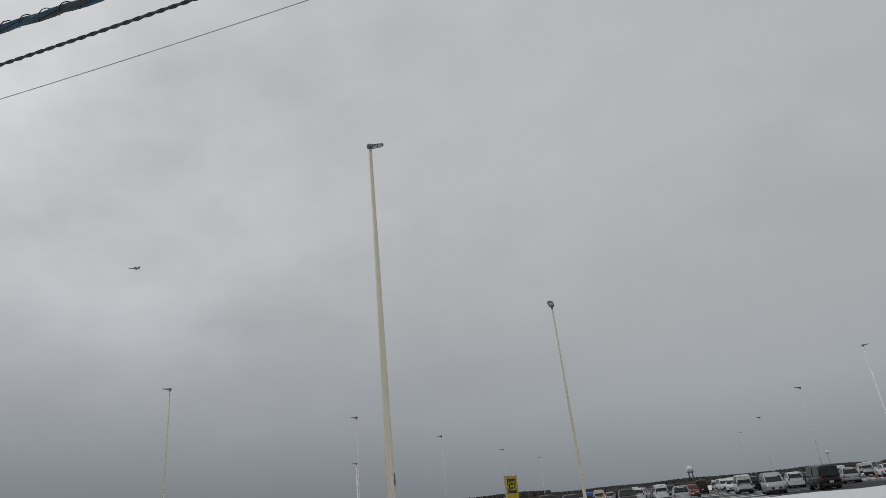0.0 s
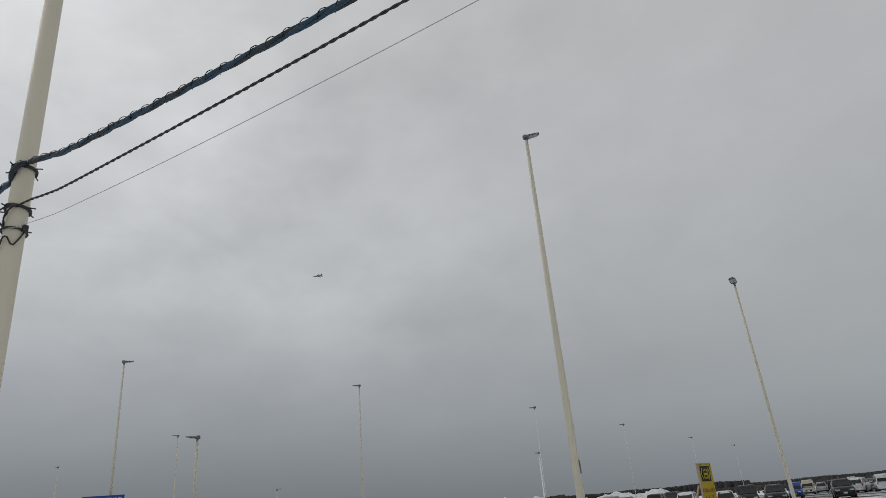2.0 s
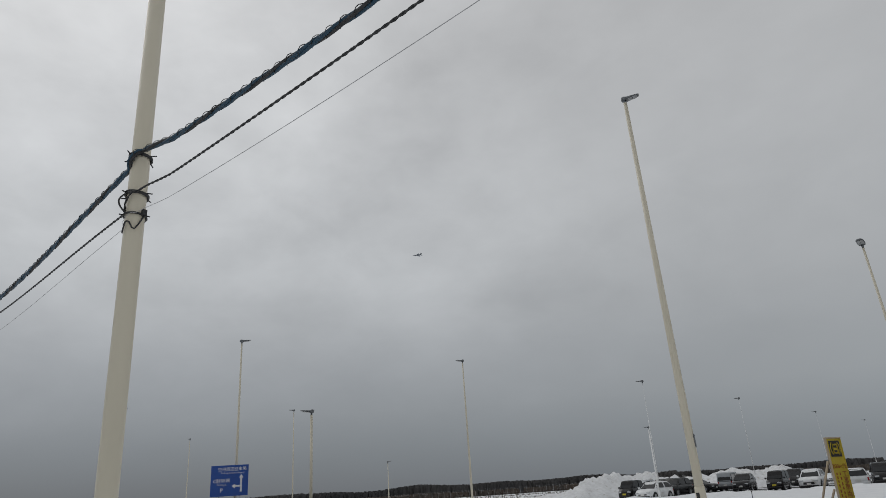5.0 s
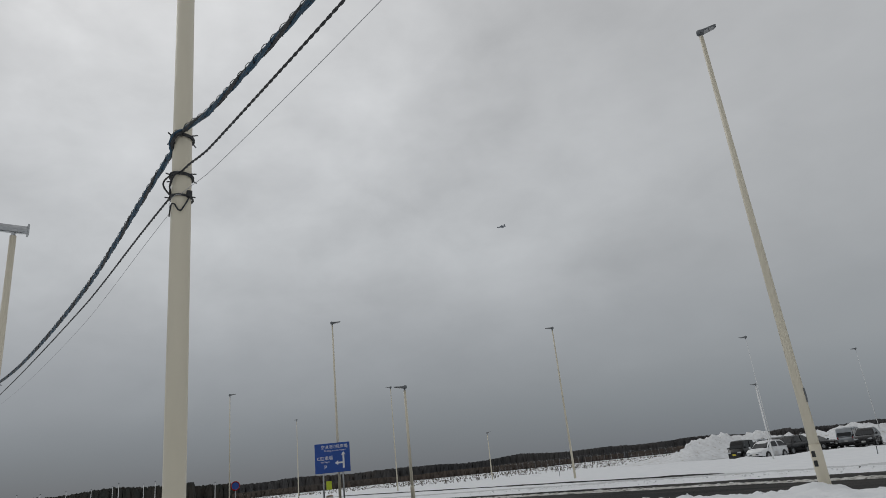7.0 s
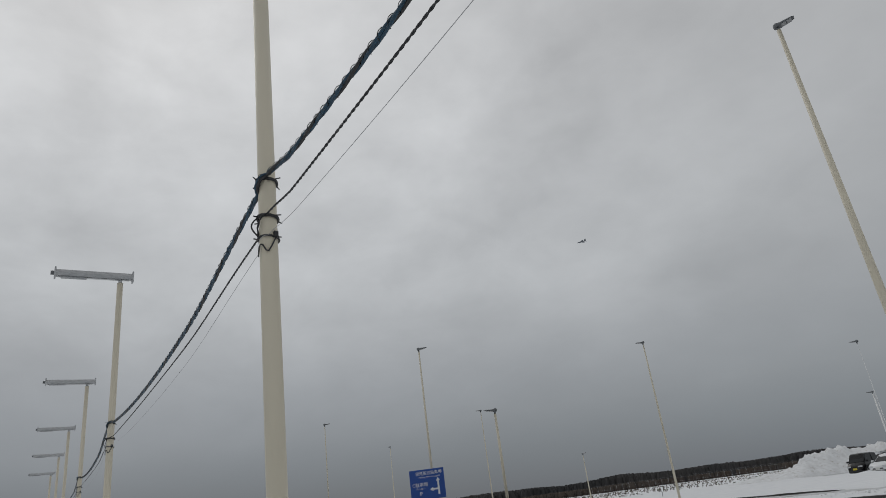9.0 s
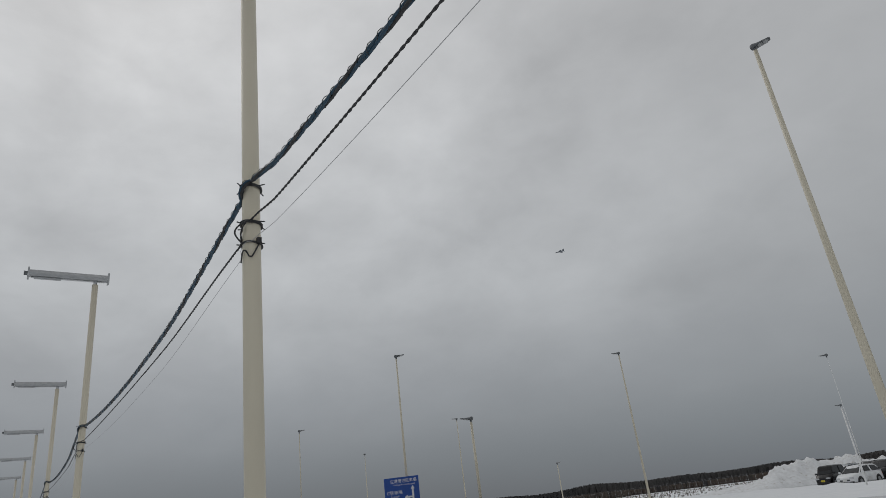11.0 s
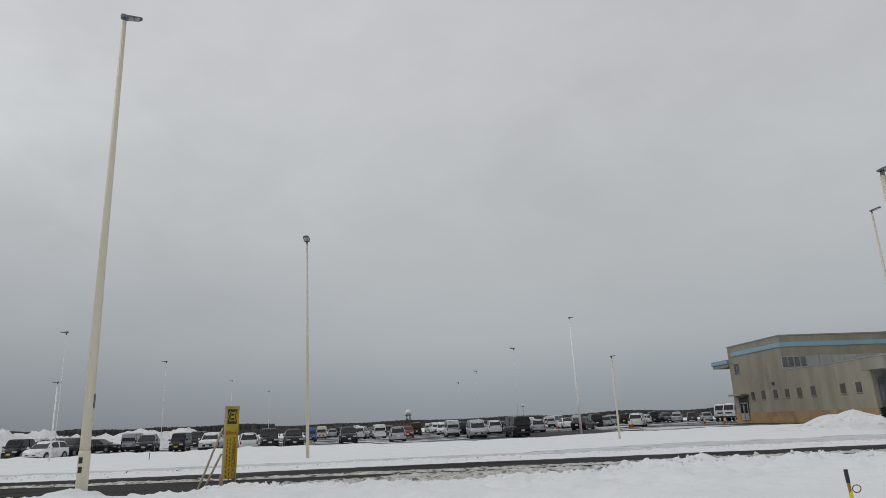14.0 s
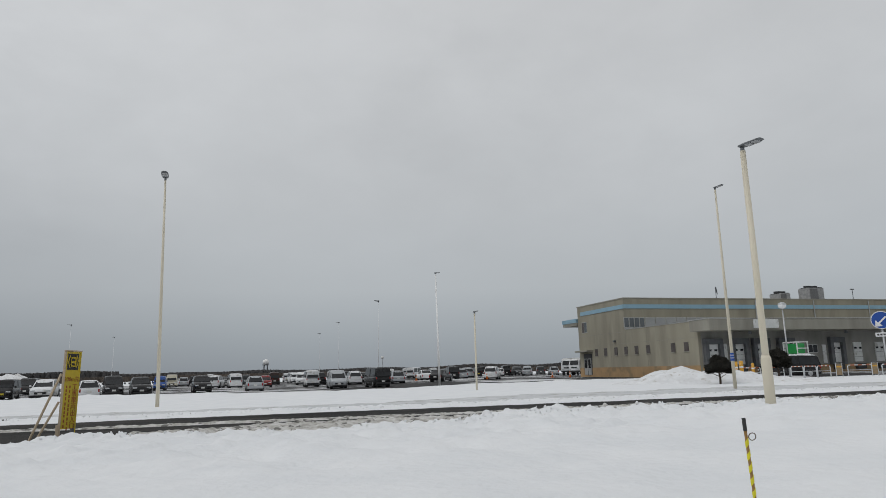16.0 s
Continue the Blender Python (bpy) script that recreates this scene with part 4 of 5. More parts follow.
        for i in range(1, 4):
            part("panel_joint", box(dx - wide * 0.5, dx + wide * 0.5, 2.79, 2.81, 0.95 + i * 0.5, 0.97 + i * 0.5), SEAL_DARK, d)
        part("bumper", box(dx - 0.6, dx + 0.6, 2.5, 2.9, 0.2, 0.75, 0.03), SEAL_DARK, t)
    s = part("side_door", box(2.8, 3.3, 2.82, 2.95, 0.9, 3.05, 0.01), DOOR_WHITE, t, "narrow pale door")
    part("side_door", box(15.2, 15.65, 2.82, 2.95, 0.9, 2.8, 0.01), DOOR_WHITE, t, "narrow pale door")
    w = part("window", box(13.3, 14.55, 2.82, 2.95, 1.95, 2.85, 0.01), FRAME_METAL, t)
    part("pane", box(13.37, 13.89, 2.8, 2.9, 2.02, 2.78), GLASS_DARK, w)
    part("pane", box(13.96, 14.48, 2.8, 2.9, 2.02, 2.78), GLASS_DARK, w)
    part("notice_board", box(4.3, 7.25, -0.1, 0.0, 4.43, 5.28, 0.02), DOOR_WHITE, t, "blank white sign board on the canopy")
    for k in range(5):
        part("soffit_lamp", tube([(5.7 + k * 12.2, 2.2, 3.95), (5.7 + k * 12.2, 2.2, 4.25)], 0.16, 10), LAMP_GREY, t)
    # roof plant
    for x0, x1, zz in ((25.2, 26.8, 10.2), (30.1, 32.5, 11.0)):
        u = part("cooling_unit", box(x0, x1, 18.5, 20.5, 9.35, zz, 0.03), COOLER, t, "grey rooftop cooling unit")
        mid = x0 + (x1 - x0) * 0.55
        part("casing_panel", box(x0 + 0.06, mid, 18.46, 18.52, 9.45, zz - 0.12, 0.01), CASING_DARK, u, "darker side panel")
        part("casing_panel", box(mid + 0.08, x1 - 0.06, 18.46, 18.52, 9.45, zz - 0.12, 0.01), COOLER, u)
        for lx in (x0 + 0.08, x1 - 0.08):
            for ly in (18.6, 20.4):
                part("leg", box(lx - 0.05, lx + 0.05, ly - 0.05, ly + 0.05, 8.9, 9.4), SEAL_DARK, u)
        part("top_frame", box(x0 + 0.1, x1 - 0.1, 18.6, 20.4, zz, zz + 0.1, 0.02), SEAL_DARK, u)
        for i in range(2):
            cx = x0 + (x1 - x0) * (0.28 + 0.44 * i)
            part("fan_cowl", tube([(cx, 19.5, zz + 0.08), (cx, 19.5, zz + 0.34)], [0.44, 0.5], 14), SEAL_DARK, u)
    for ax, wide in ((14.6, 0), (36.9, 1)):
        a = part("antenna", tube([(ax, 18, 9.1), (ax, 18, 10.75)], 0.045, 6), LAMP_GREY, t)
        if wide:
            part("crossarm", box(ax - 0.3, ax + 0.3, 17.9, 18.1, 10.72, 10.86, 0.02), LAMP_GREY, a)
        else:
            part("aerial", tube([(ax + 0.22, 18, 9.9), (ax + 0.05, 18, 10.9)], 0.07, 6), LAMP_GREY, a)
        part("hatch", box(ax - 1.3, ax + 1.2, 17.4, 18.8, 9.0, 9.38, 0.05), SEAL_DARK, t)
    for k in range(6):
        part("downpipe", tube([(19.1 + k * 9.2, 16.3, 5.4), (19.1 + k * 9.2, 16.3, 9.0)], 0.07, 8), FRAME_METAL, t)
    for py in (8.0, 12.0, 16.4, 20.0, 24.0):
        part("wall_joint", box(-0.012, 0.01, py - 0.012, py + 0.012, 0.95, 5.3), CONCRETE_GREY, t)
    part("wall_joint", box(-0.012, 0.01, 16.4, 28.4, 5.1, 5.14), CONCRETE_GREY, t)
    part("wall_joint", box(-0.012, 0.01, 2.9, 25.0, 3.72, 3.75), CONCRETE_GREY, t)


building()


# ---- cars ----
def glass_quad(corners, off):
    """A thin pane over four corners, raised along its normal."""
    c = [Vector(p) for p in corners]
    mid = sum(c, Vector()) / 4
    nrm = (c[1] - c[0]).cross(c[3] - c[0]).normalized()
    c = [mid + (p - mid) * 0.87 for p in c]
    bm = bmesh.new()
    a = [bm.verts.new(p + nrm * off) for p in c]
    b = [bm.verts.new(p - nrm * 0.02) for p in c]
    bm.faces.new(a)
    for k in range(4):
        bm.faces.new((a[k], b[k], b[(k + 1) % 4], a[(k + 1) % 4]))
    bmesh.ops.recalc_face_normals(bm, faces=bm.faces[:])
    return bm


# length, width, height, bonnet height, cowl x, windscreen top x, roof end x, tail x at belt, belt height, wheel radius
CAR_TYPES = {
    "kei": (3.4, 1.48, 1.76, 0.98, 0.98, 0.55, -1.5, -1.66, 1.02, 0.28),
    "hatch": (3.95, 1.69, 1.5, 0.92, 0.95, 0.25, -1.45, -1.85, 0.95, 0.3),
    "suv": (4.4, 1.8, 1.68, 1.02, 0.95, 0.25, -1.7, -2.1, 1.06, 0.35),
    "minivan": (4.7, 1.74, 1.86, 1.0, 1.55, 0.7, -2.1, -2.3, 1.05, 0.32),
    "van": (4.7, 1.7, 1.98, 1.05, 2.15, 1.6, -2.25, -2.33, 1.1, 0.32),
    "sedan": (4.6, 1.76, 1.45, 0.9, 0.85, 0.1, -1.1, -1.75, 0.92, 0.32),
    "pickup": (5.0, 1.8, 1.75, 1.05, 0.95, 0.35, -0.75, -0.9, 1.08, 0.36),
}
CAR_WORDS = {"kei": "boxy mini wagon", "hatch": "compact hatchback", "suv": "sport utility car", "minivan": "minivan", "van": "high-roofed van", "sedan": "sedan", "pickup": "pickup truck"}
CAR_MODELS = {}


def car(kind, paint, x, y, heading):
    m = pose(x, y, lot_dip(to_sn(x, y)[0]) * smooth(46, 58, to_sn(x, y)[1]), 0, 0, heading)
    if (kind, paint) in CAR_MODELS:
        return copy_thing(CAR_MODELS[kind, paint], m)
    L, W, H, bon, cowl, wtop, rend, tail, belt, wr = CAR_TYPES[kind]
    body_paint, h, w = PAINTS[paint], L / 2, W / 2
    word = {"black": "black", "white": "white", "silver": "silver", "grey": "dark grey", "red": "dark red", "blue": "blue", "brown": "dark brown", "beige": "cream"}[paint]
    t = thing("car", m, f"{word} {CAR_WORDS[kind]} parked on the snowy car park", "car", "parked cars")

    def ring(px, hw, z0, z1, crown=0.05):
        h1 = z1 - z0
        half = [(0.90, 0.0), (0.97, 0.10), (1.0, 0.30), (1.0, 0.55), (0.985, 0.78), (0.95, 0.93), (0.86, 1.0), (0.45, 1.0 + crown * 0.6)]
        return [(px, -hw * a, z0 + h1 * b) for a, b in half] + [(px, hw * a, z0 + h1 * b) for a, b in reversed(half)]
    back_top = belt if kind != "sedan" else 0.98
    part("body", loft([ring(-h, w * 0.80, 0.40, back_top - 0.16, 0.0), ring(-h + 0.07, w * 0.92, 0.30, back_top - 0.04), ring(-h + 0.25, w * 0.97, 0.24, back_top), ring(-h * 0.6, w, 0.22, belt), ring(0, w, 0.22, belt), ring(cowl, w, 0.22, belt - 0.02),
                       ring((cowl + h) / 2, w * 0.985, 0.22, (belt + bon) / 2 - 0.02), ring(h - 0.32, w * 0.95, 0.23, bon - 0.07), ring(h - 0.12, w * 0.89, 0.26, bon - 0.17), ring(h - 0.03, w * 0.8, 0.30, bon - 0.28), ring(h, w * 0.7, 0.36, bon - 0.36, 0.0)]), body_paint, t, smooth=True)
    gw, rw, b0 = w * 0.93, w * (0.83 if kind in ("kei", "van", "minivan") else 0.74), belt - 0.06
    mid = (wtop + rend) / 2
    side = [(cowl + 0.12, 1.0, b0), (wtop + 0.16, 0.12, H - 0.13), (wtop, 0.0, H - 0.06), (mid, 0.0, H - 0.03), (rend + 0.05, 0.0, H - 0.07), (rend - 0.1, 0.12, H - 0.17), (tail - 0.08, 1.0, b0)]
    cab = [[(px, sy * (rw + (gw - rw) * k), pz) for px, k, pz in side] for sy in (-1, 1)]

    def row_of(f, up):
        return [(px, py * f, pz + (up if 0 < i < 6 else 0)) for i, (px, py, pz) in enumerate(cab[1])]
    part("cabin", loft([cab[0], [(px, -py, pz) for px, py, pz in row_of(0.9, 0.035)], [(px, -py, pz) for px, py, pz in row_of(0.5, 0.06)], row_of(0.5, 0.06), row_of(0.9, 0.035), cab[1]]), body_paint, t)
    # no real sill: black underbody box, added to deepen the shade beneath the car
    part("sill", box(-h + 0.2, h - 0.15, -w * 0.9, w * 0.9, 0.14, 0.32, 0.03), TRIM_BLACK, t)
    cab = [[c[0], c[2], c[3], c[4], c[6]] for c in cab]
    A, B = cab
    part("windscreen", glass_quad([A[0], B[0], B[1], A[1]], 0.06), GLASS_DARK, t, "dark windscreen")
    part("rear_window", glass_quad([B[4], A[4], A[3], B[3]], 0.07), GLASS_DARK, t, "dark rear window")
    for i, S in enumerate((A, B)):
        xm = (cowl + tail) / 2 - 0.1
        for q in ([S[0], (xm + 0.05, S[0][1], b0), (xm + 0.05, S[2][1], H - 0.07), (wtop + 0.05, S[1][1], H - 0.1)], [(xm - 0.05, S[0][1], b0), S[4], (rend + 0.1, S[3][1], H - 0.12), (xm - 0.05, S[2][1], H - 0.07)]):
            q = [(qx, qy * 1.004, max(qz, belt)) for qx, qy, qz in q]
            part("side_window", glass_quad(q if i == 1 else q[::-1], 0.03), GLASS_DARK, t)
    for sx, sy in ((h * 0.62, 1), (h * 0.62, -1), (-h * 0.6, 1), (-h * 0.6, -1)):
        part("wheel_arch", tube([(sx, sy * (w - 0.3), wr + 0.02), (sx, sy * (w + 0.004), wr + 0.02)], wr * 1.2, 20), TRIM_BLACK, t)
        ty = part("wheel", tube([(sx, sy * (w - 0.2), wr), (sx, sy * (w + 0.015), wr)], wr, 18), TYRE, t)
        part("rim", tube([(sx, sy * (w - 0.05), wr), (sx, sy * (w + 0.022), wr)], wr * 0.62, 12), RIM, ty)
    for sy in (-1, 1):
        part("headlight", box(h - 0.24, h - 0.004, sy * w * 0.64 - 0.18, sy * w * 0.64 + 0.18, bon - 0.38, bon - 0.24, 0.03), LAMP_CLEAR, t)
        tz = belt - 0.2 if kind in ("sedan", "pickup", "hatch") else belt - 0.1
        part("tail_light", box(-h - 0.01, -h + 0.14, sy * w * 0.82 - 0.06, sy * w * 0.82 + 0.06, tz - 0.2, tz + 0.06, 0.02), LAMP_RED, t)
        part("mirror", box(cowl - 0.15, cowl, sy * (w + 0.02), sy * (w + 0.18), belt + 0.0, belt + 0.16, 0.03), body_paint, t)
    part("grille", box(h - 0.1, h + 0.012, -w * 0.5, w * 0.5, 0.42, bon - 0.4, 0.02), TRIM_BLACK, t)
    part("bumper", box(h - 0.2, h + 0.02, -w * 0.82, w * 0.82, 0.24, 0.36, 0.03), TRIM_BLACK, t)
    part("bumper", box(-h - 0.04, -h + 0.2, -w * 0.86, w * 0.86, 0.28, 0.5, 0.04), body_paint if kind != "van" else TRIM_BLACK, t)
    plate = PLATE_YELLOW if kind == "kei" else PLATE
    part("number_plate", box(h + 0.01, h + 0.03, -0.17, 0.17, 0.4, 0.56), plate, t)
    part("number_plate", box(-h - 0.05, -h - 0.03, -0.17, 0.17, 0.52, 0.68), plate, t)
    if kind == "pickup":
        part("cargo_bed", box(-h + 0.1, -0.95, -w * 0.8, w * 0.8, belt, belt + 0.03), TRIM_BLACK, t)
    if kind in ("suv", "minivan"):
        for sy in (-1, 1):
            part("roof_rail", tube([(wtop - 0.2, sy * rw * 0.85, H + 0.02), (rend + 0.2, sy * rw * 0.85, H + 0.02)], 0.02, 5), TRIM_BLACK, t)
    CAR_MODELS[kind, paint] = t
    return t


CARS = [
    ("kei", "black", -27.2, 68.1, -93),
    ("hatch", "white", -22.2, 60.9, -102),
    ("suv", "black", -22.9, 68.9, -99),
    ("suv", "silver", -29.0, 76.3, -98),
    ("suv", "black", -26.6, 76.0, -100),
    ("sedan", "black", -24.2, 81.1, -20),
    ("suv", "black", -18.1, 76.3, -87),
    ("van", "silver", -21.3, 82.9, 94),
    ("kei", "black", -14.0, 72.0, -93),
    ("minivan", "black", -15.3, 89.2, -90),
    ("suv", "white", -10.6, 69.3, -91),
    ("hatch", "white", -6.7, 64.5, 99),
    ("minivan", "black", -5.6, 74.7, -83),
    ("suv", "black", -2.9, 70.0, -84),
    ("kei", "blue", -1.6, 93.4, -93),
    ("van", "beige", -0.3, 115.5, -90),
    ("hatch", "silver", 1.6, 125.0, 89),
    ("suv", "black", 2.7, 75.4, -88),
    ("suv", "white", 5.4, 97.9, 75),
    ("sedan", "grey", 6.8, 102.3, -89),
    ("minivan", "white", 7.7, 95.9, 90),
    ("suv", "grey", 11.6, 122.0, 86),
    ("hatch", "silver", 7.8, 72.6, 87),
    ("hatch", "red", 11.2, 91.5, -96),
    ("van", "brown", 15.5, 114.5, 84),
    ("kei", "white", 22.2, 145.0, 83),
    ("minivan", "white", 20.6, 126.0, -89),
    ("minivan", "white", 17.9, 101.8, -102),
    ("van", "white", 15.9, 84.2, 84),
    ("suv", "black", 19.3, 96.1, 81),
    ("minivan", "silver", 16.0, 70.6, -96),
    ("suv", "white", 21.9, 86.5, 83),
    ("sedan", "black", 24.4, 90.8, 78),
    ("van", "black", 19.5, 67.3, 89),
    ("hatch", "silver", 25.5, 79.4, 80),
    ("van", "white", 42.6, 121.1, 51),
    ("sedan", "white", 34.4, 93.5, 82),
    ("sedan", "black", 31.2, 78.7, 49),
    ("minivan", "black", 39.7, 95.5, 76),
    ("hatch", "silver", 41.8, 96.8, 75),
    ("suv", "silver", 46.6, 105.5, 79),
    ("kei", "black", 53.8, 116.6, 74),
    ("suv", "white", 39.1, 80.2, 57),
    ("van", "black", 62.1, 120.9, 68),
    ("pickup", "grey", 64.2, 120.0, -105),
    ("pickup", "silver", 61.9, 111.6, 59),
    ("suv", "grey", 70.3, 121.1, 62),
    ("hatch", "silver", 64.8, 107.0, 65),
    ("van", "grey", -41.1, 107.9, -89),
    ("van", "black", -34.8, 99.1, -83),
    ("hatch", "silver", -30.7, 112.5, 102),
    ("suv", "black", 3.8, 150.7, 89),
    ("van", "white", 0.1, 192.4, 90),
    ("van", "white", 7.8, 164.8, 88),
    ("kei", "black", 11.7, 157.5, 87),
    ("van", "white", 31.4, 140.9, 80),
    ("suv", "black", 31.0, 127.0, 79),
    ("minivan", "white", 40.3, 129.5, 76),
    ("van", "white", 52.8, 156.3, 75),
    ("van", "white", 59.1, 154.0, 73),
    ("suv", "grey", 52.4, 129.8, 72),
    ("van", "black", 70.5, 149.2, 70),
    ("hatch", "white", 56.0, 111.8, 69),
]

for row in CARS:
    car(*row)


def truck(x, y, heading, box_body):
    t = thing("truck", pose(x, y, 0.2, 0, 0, heading), "white light truck parked beside the cargo building" if box_body else "white cab-over truck with an open bed", "truck", "trucks")
    part("cab", loft([[(px, -0.9, 0.55), (px, 0.9, 0.55), (px, 0.9, 1.4), (px, 0.84 if px < 2.4 else 0.8, zt), (px, -0.84 if px < 2.4 else -0.8, zt), (px, -0.9, 1.4)] for px, zt in ((0.9, 2.25), (2.2, 2.28), (2.45, 2.05), (2.62, 1.45))]), PAINTS["white"], t)
    part("windscreen", glass_quad([(2.66, -0.8, 1.4), (2.66, 0.8, 1.4), (2.47, 0.74, 2.08), (2.47, -0.74, 2.08)], 0.03), GLASS_DARK, t)
    for sy in (-1, 1):
        part("side_window", box(1.35, 2.25, sy * 0.87 - 0.03, sy * 0.87 + 0.03, 1.42, 2.0, 0.01), GLASS_DARK, t)
        part("headlight", box(2.5, 2.66, sy * 0.68 - 0.14, sy * 0.68 + 0.14, 0.78, 0.95, 0.02), LAMP_CLEAR, t)
    part("bumper", box(2.5, 2.72, -0.9, 0.9, 0.45, 0.68, 0.03), TRIM_BLACK, t)
    part("chassis", box(-1.3, 1.2, -0.4, 0.4, 0.5, 0.75), TRIM_BLACK, t)
    part("cargo_box" if box_body else "cargo_bed", box(-1.4, 0.75, -0.95, 0.95, 0.8, 2.2 if box_body else 1.25, 0.03), DOOR_WHITE, t)
    part("roof_deck", box(1.0, 2.1, -0.7, 0.7, 2.28, 2.42, 0.04), DOOR_WHITE, t)
    part("grille", box(2.58, 2.68, -0.5, 0.5, 0.98, 1.16, 0.02), SEAL_DARK, t)
    for sy in (-1, 1):
        part("mirror", box(2.5, 2.6, sy * 1.05 - 0.1, sy * 1.05 + 0.1, 1.45, 1.85, 0.03), TRIM_BLACK, t)
    for sx in (1.8, -0.7):
        for sy in (-1, 1):
            ty = part("wheel", tube([(sx, sy * 0.6, 0.36), (sx, sy * 0.88, 0.36)], 0.36, 18), TYRE, t)
            part("rim", tube([(sx, sy * 0.8, 0.36), (sx, sy * 0.89, 0.36)], 0.2, 10), RIM, ty)


truck(53.9, 80.6, -158, False)
truck(54.0, 84.2, -136, False)


# ---- in front of the cargo building ----
def pruned_tree(x, y, z, r, h, seed):
    rnd = random.Random(seed)
    t = thing("pruned_tree", pose(x, y, z), "small dark pruned evergreen tree in snow", "tree", "pruned trees")
    part("trunk", tube([(0, 0, -0.3), (0.04, 0.02, 0.3), (-0.02, 0.05, h * 0.5), (0.03, 0, h)], [0.08, 0.065, 0.05, 0.02], 8), BARK, t, smooth=True)
    for k in range(9):
        a, zz = k * 2.4, 0.3 + h * 0.06 * k
        part("limb", tube([(0, 0, zz), (0.3 * r * math.cos(a), 0.3 * r * math.sin(a), zz + 0.12), (r * 0.75 * math.cos(a), r * 0.75 * math.sin(a), zz + 0.3)], [0.03, 0.022, 0.008], 5), BARK, t)
    verts, faces = [], []
    for k in range(9000):
        u, a = rnd.random(), rnd.random() * 2 * math.pi
        zc = rnd.uniform(-0.75, 1)
        rr = math.sqrt(max(0, 1 - zc * zc)) * (1.0 - 0.25 * zc) * (0.55 + 0.45 * u ** 0.4)
        lump = 0.82 + 0.35 * noise.noise(Vector((math.cos(a) * 1.7, math.sin(a) * 1.7, zc * 2 + seed)))
        c = Vector((rr * math.cos(a) * r * lump, rr * math.sin(a) * r * lump, h * 0.62 + zc * h * 0.4 * lump))
        d1 = Vector((rnd.gauss(0, 1), rnd.gauss(0, 1), rnd.gauss(0, 1))).normalized() * rnd.uniform(0.05, 0.1)
        d2 = d1.orthogonal().normalized() * rnd.uniform(0.02, 0.045)
        i = len(verts)
        verts += [c - d1, c + d2, c + d1, c - d2]
        faces.append((i, i + 1, i + 2, i + 3))
    me = bpy.data.meshes.new("crown")
    me.from_pydata(verts, [], faces)
    me.materials.append(NEEDLES)
    ob = new("crown", me)
    ob.parent = t
    return t


pruned_tree(32.3, 33.55, 0.12, 0.92, 1.75, 3)
pruned_tree(42.6, 38.1, 0.12, 1.1, 2.25, 8)


def guard_rail(s, n, length):
    x, y = road_xy(s, n)
    t = thing("guard_rail", pose(x, y, 0.1, 0, 0, YAW), "white pipe barrier with orange bands", "barrier", "pipe barriers")
    part("rail", tube([(0, 0, -0.1), (0, 0, 0.75), (0.08, 0, 0.85), (length - 0.08, 0, 0.85), (length, 0, 0.75), (length, 0, -0.1)], 0.038, 8), POLE_PALE, t, smooth=True)
    part("rail", tube([(0, 0, 0.45), (length, 0, 0.45)], 0.022, 6), POLE_PALE, t)
    for k in (0.1, 0.42, 0.74):
        part("band", tube([(length * k, 0, 0.85), (length * (k + 0.17), 0, 0.85)], 0.042, 8), RUST_ORANGE, t, "orange band")


for s, length in ((36.2, 1.9), (38.4, 1.9), (41.0, 1.2), (42.3, 1.2), (43.6, 1.3), (46.7, 2.5), (50.3, 2.5), (53.9, 2.5), (57.5, 2.5)):
    guard_rail(s, 44.5, length)


def bollard(s, n, mat, h, r):
    x, y = road_xy(s, n)
    t = thing("bollard", pose(x, y, 0.1), "amber and white traffic bollard", "bollard", "bollards")
    part("body", tube([(0, 0, -0.1), (0, 0, h * 0.6), (0, 0, h)], [r, r, r * 0.95], 14), mat, t, smooth=True)
    part("band", tube([(0, 0, h * 0.62), (0, 0, h * 0.72)], r * 1.03, 14), WHITE_INK, t, "white band")


for s, mat, h, r in ((35.0, AMBER, 1.35, 0.15), (35.5, AMBER, 1.4, 0.15), (36.55, AMBER, 1.2, 0.11), (52.0, AMBER, 0.98, 0.28)):
    bollard(s, 43.5, mat, h, r)


def barrier_board(s, n):
    x, y = road_xy(s, n)
    t = thing("barrier_board", pose(x, y, 0.1, 0, 0, YAW), "dirty tan board held in a white pipe frame", "barrier", "barrier boards")
    part("board", box(-0.26, 0.26, -0.02, 0.02, 0.12, 0.98, 0.01), DULL_TAN, t)
    part("frame", tube([(-0.31, 0, -0.1), (-0.31, 0, 1.05), (0.31, 0, 1.05), (0.31, 0, -0.1)], 0.028, 8), POLE_PALE, t, smooth=True)
    part("band", box(-0.26, 0.26, -0.026, -0.018, 0.7, 0.82), AMBER, t, "faded amber band")


for s in (44.75, 48.4):
    barrier_board(s, 43.5)


def cone(x, y):
    t = thing("traffic_cone", pose(x, y, 0.12), "orange traffic cone standing on wet asphalt", "cone", "traffic cones")
    part("base", box(-0.19, 0.19, -0.19, 0.19, 0, 0.035, 0.01), ORANGE, t)
    part("cone_body", tube([(0, 0, 0.03), (0, 0, 0.7)], [0.14, 0.03], 14), ORANGE, t, smooth=True)
    part("collar", tube([(0, 0, 0.36), (0, 0, 0.5)], [0.091, 0.071], 14), WHITE_INK, t, "white collar")


for x, y in ((43.6, 72.5), (45.2, 71.0), (36.5, 76.5), (28.5, 80.5)):
    cone(x, y)

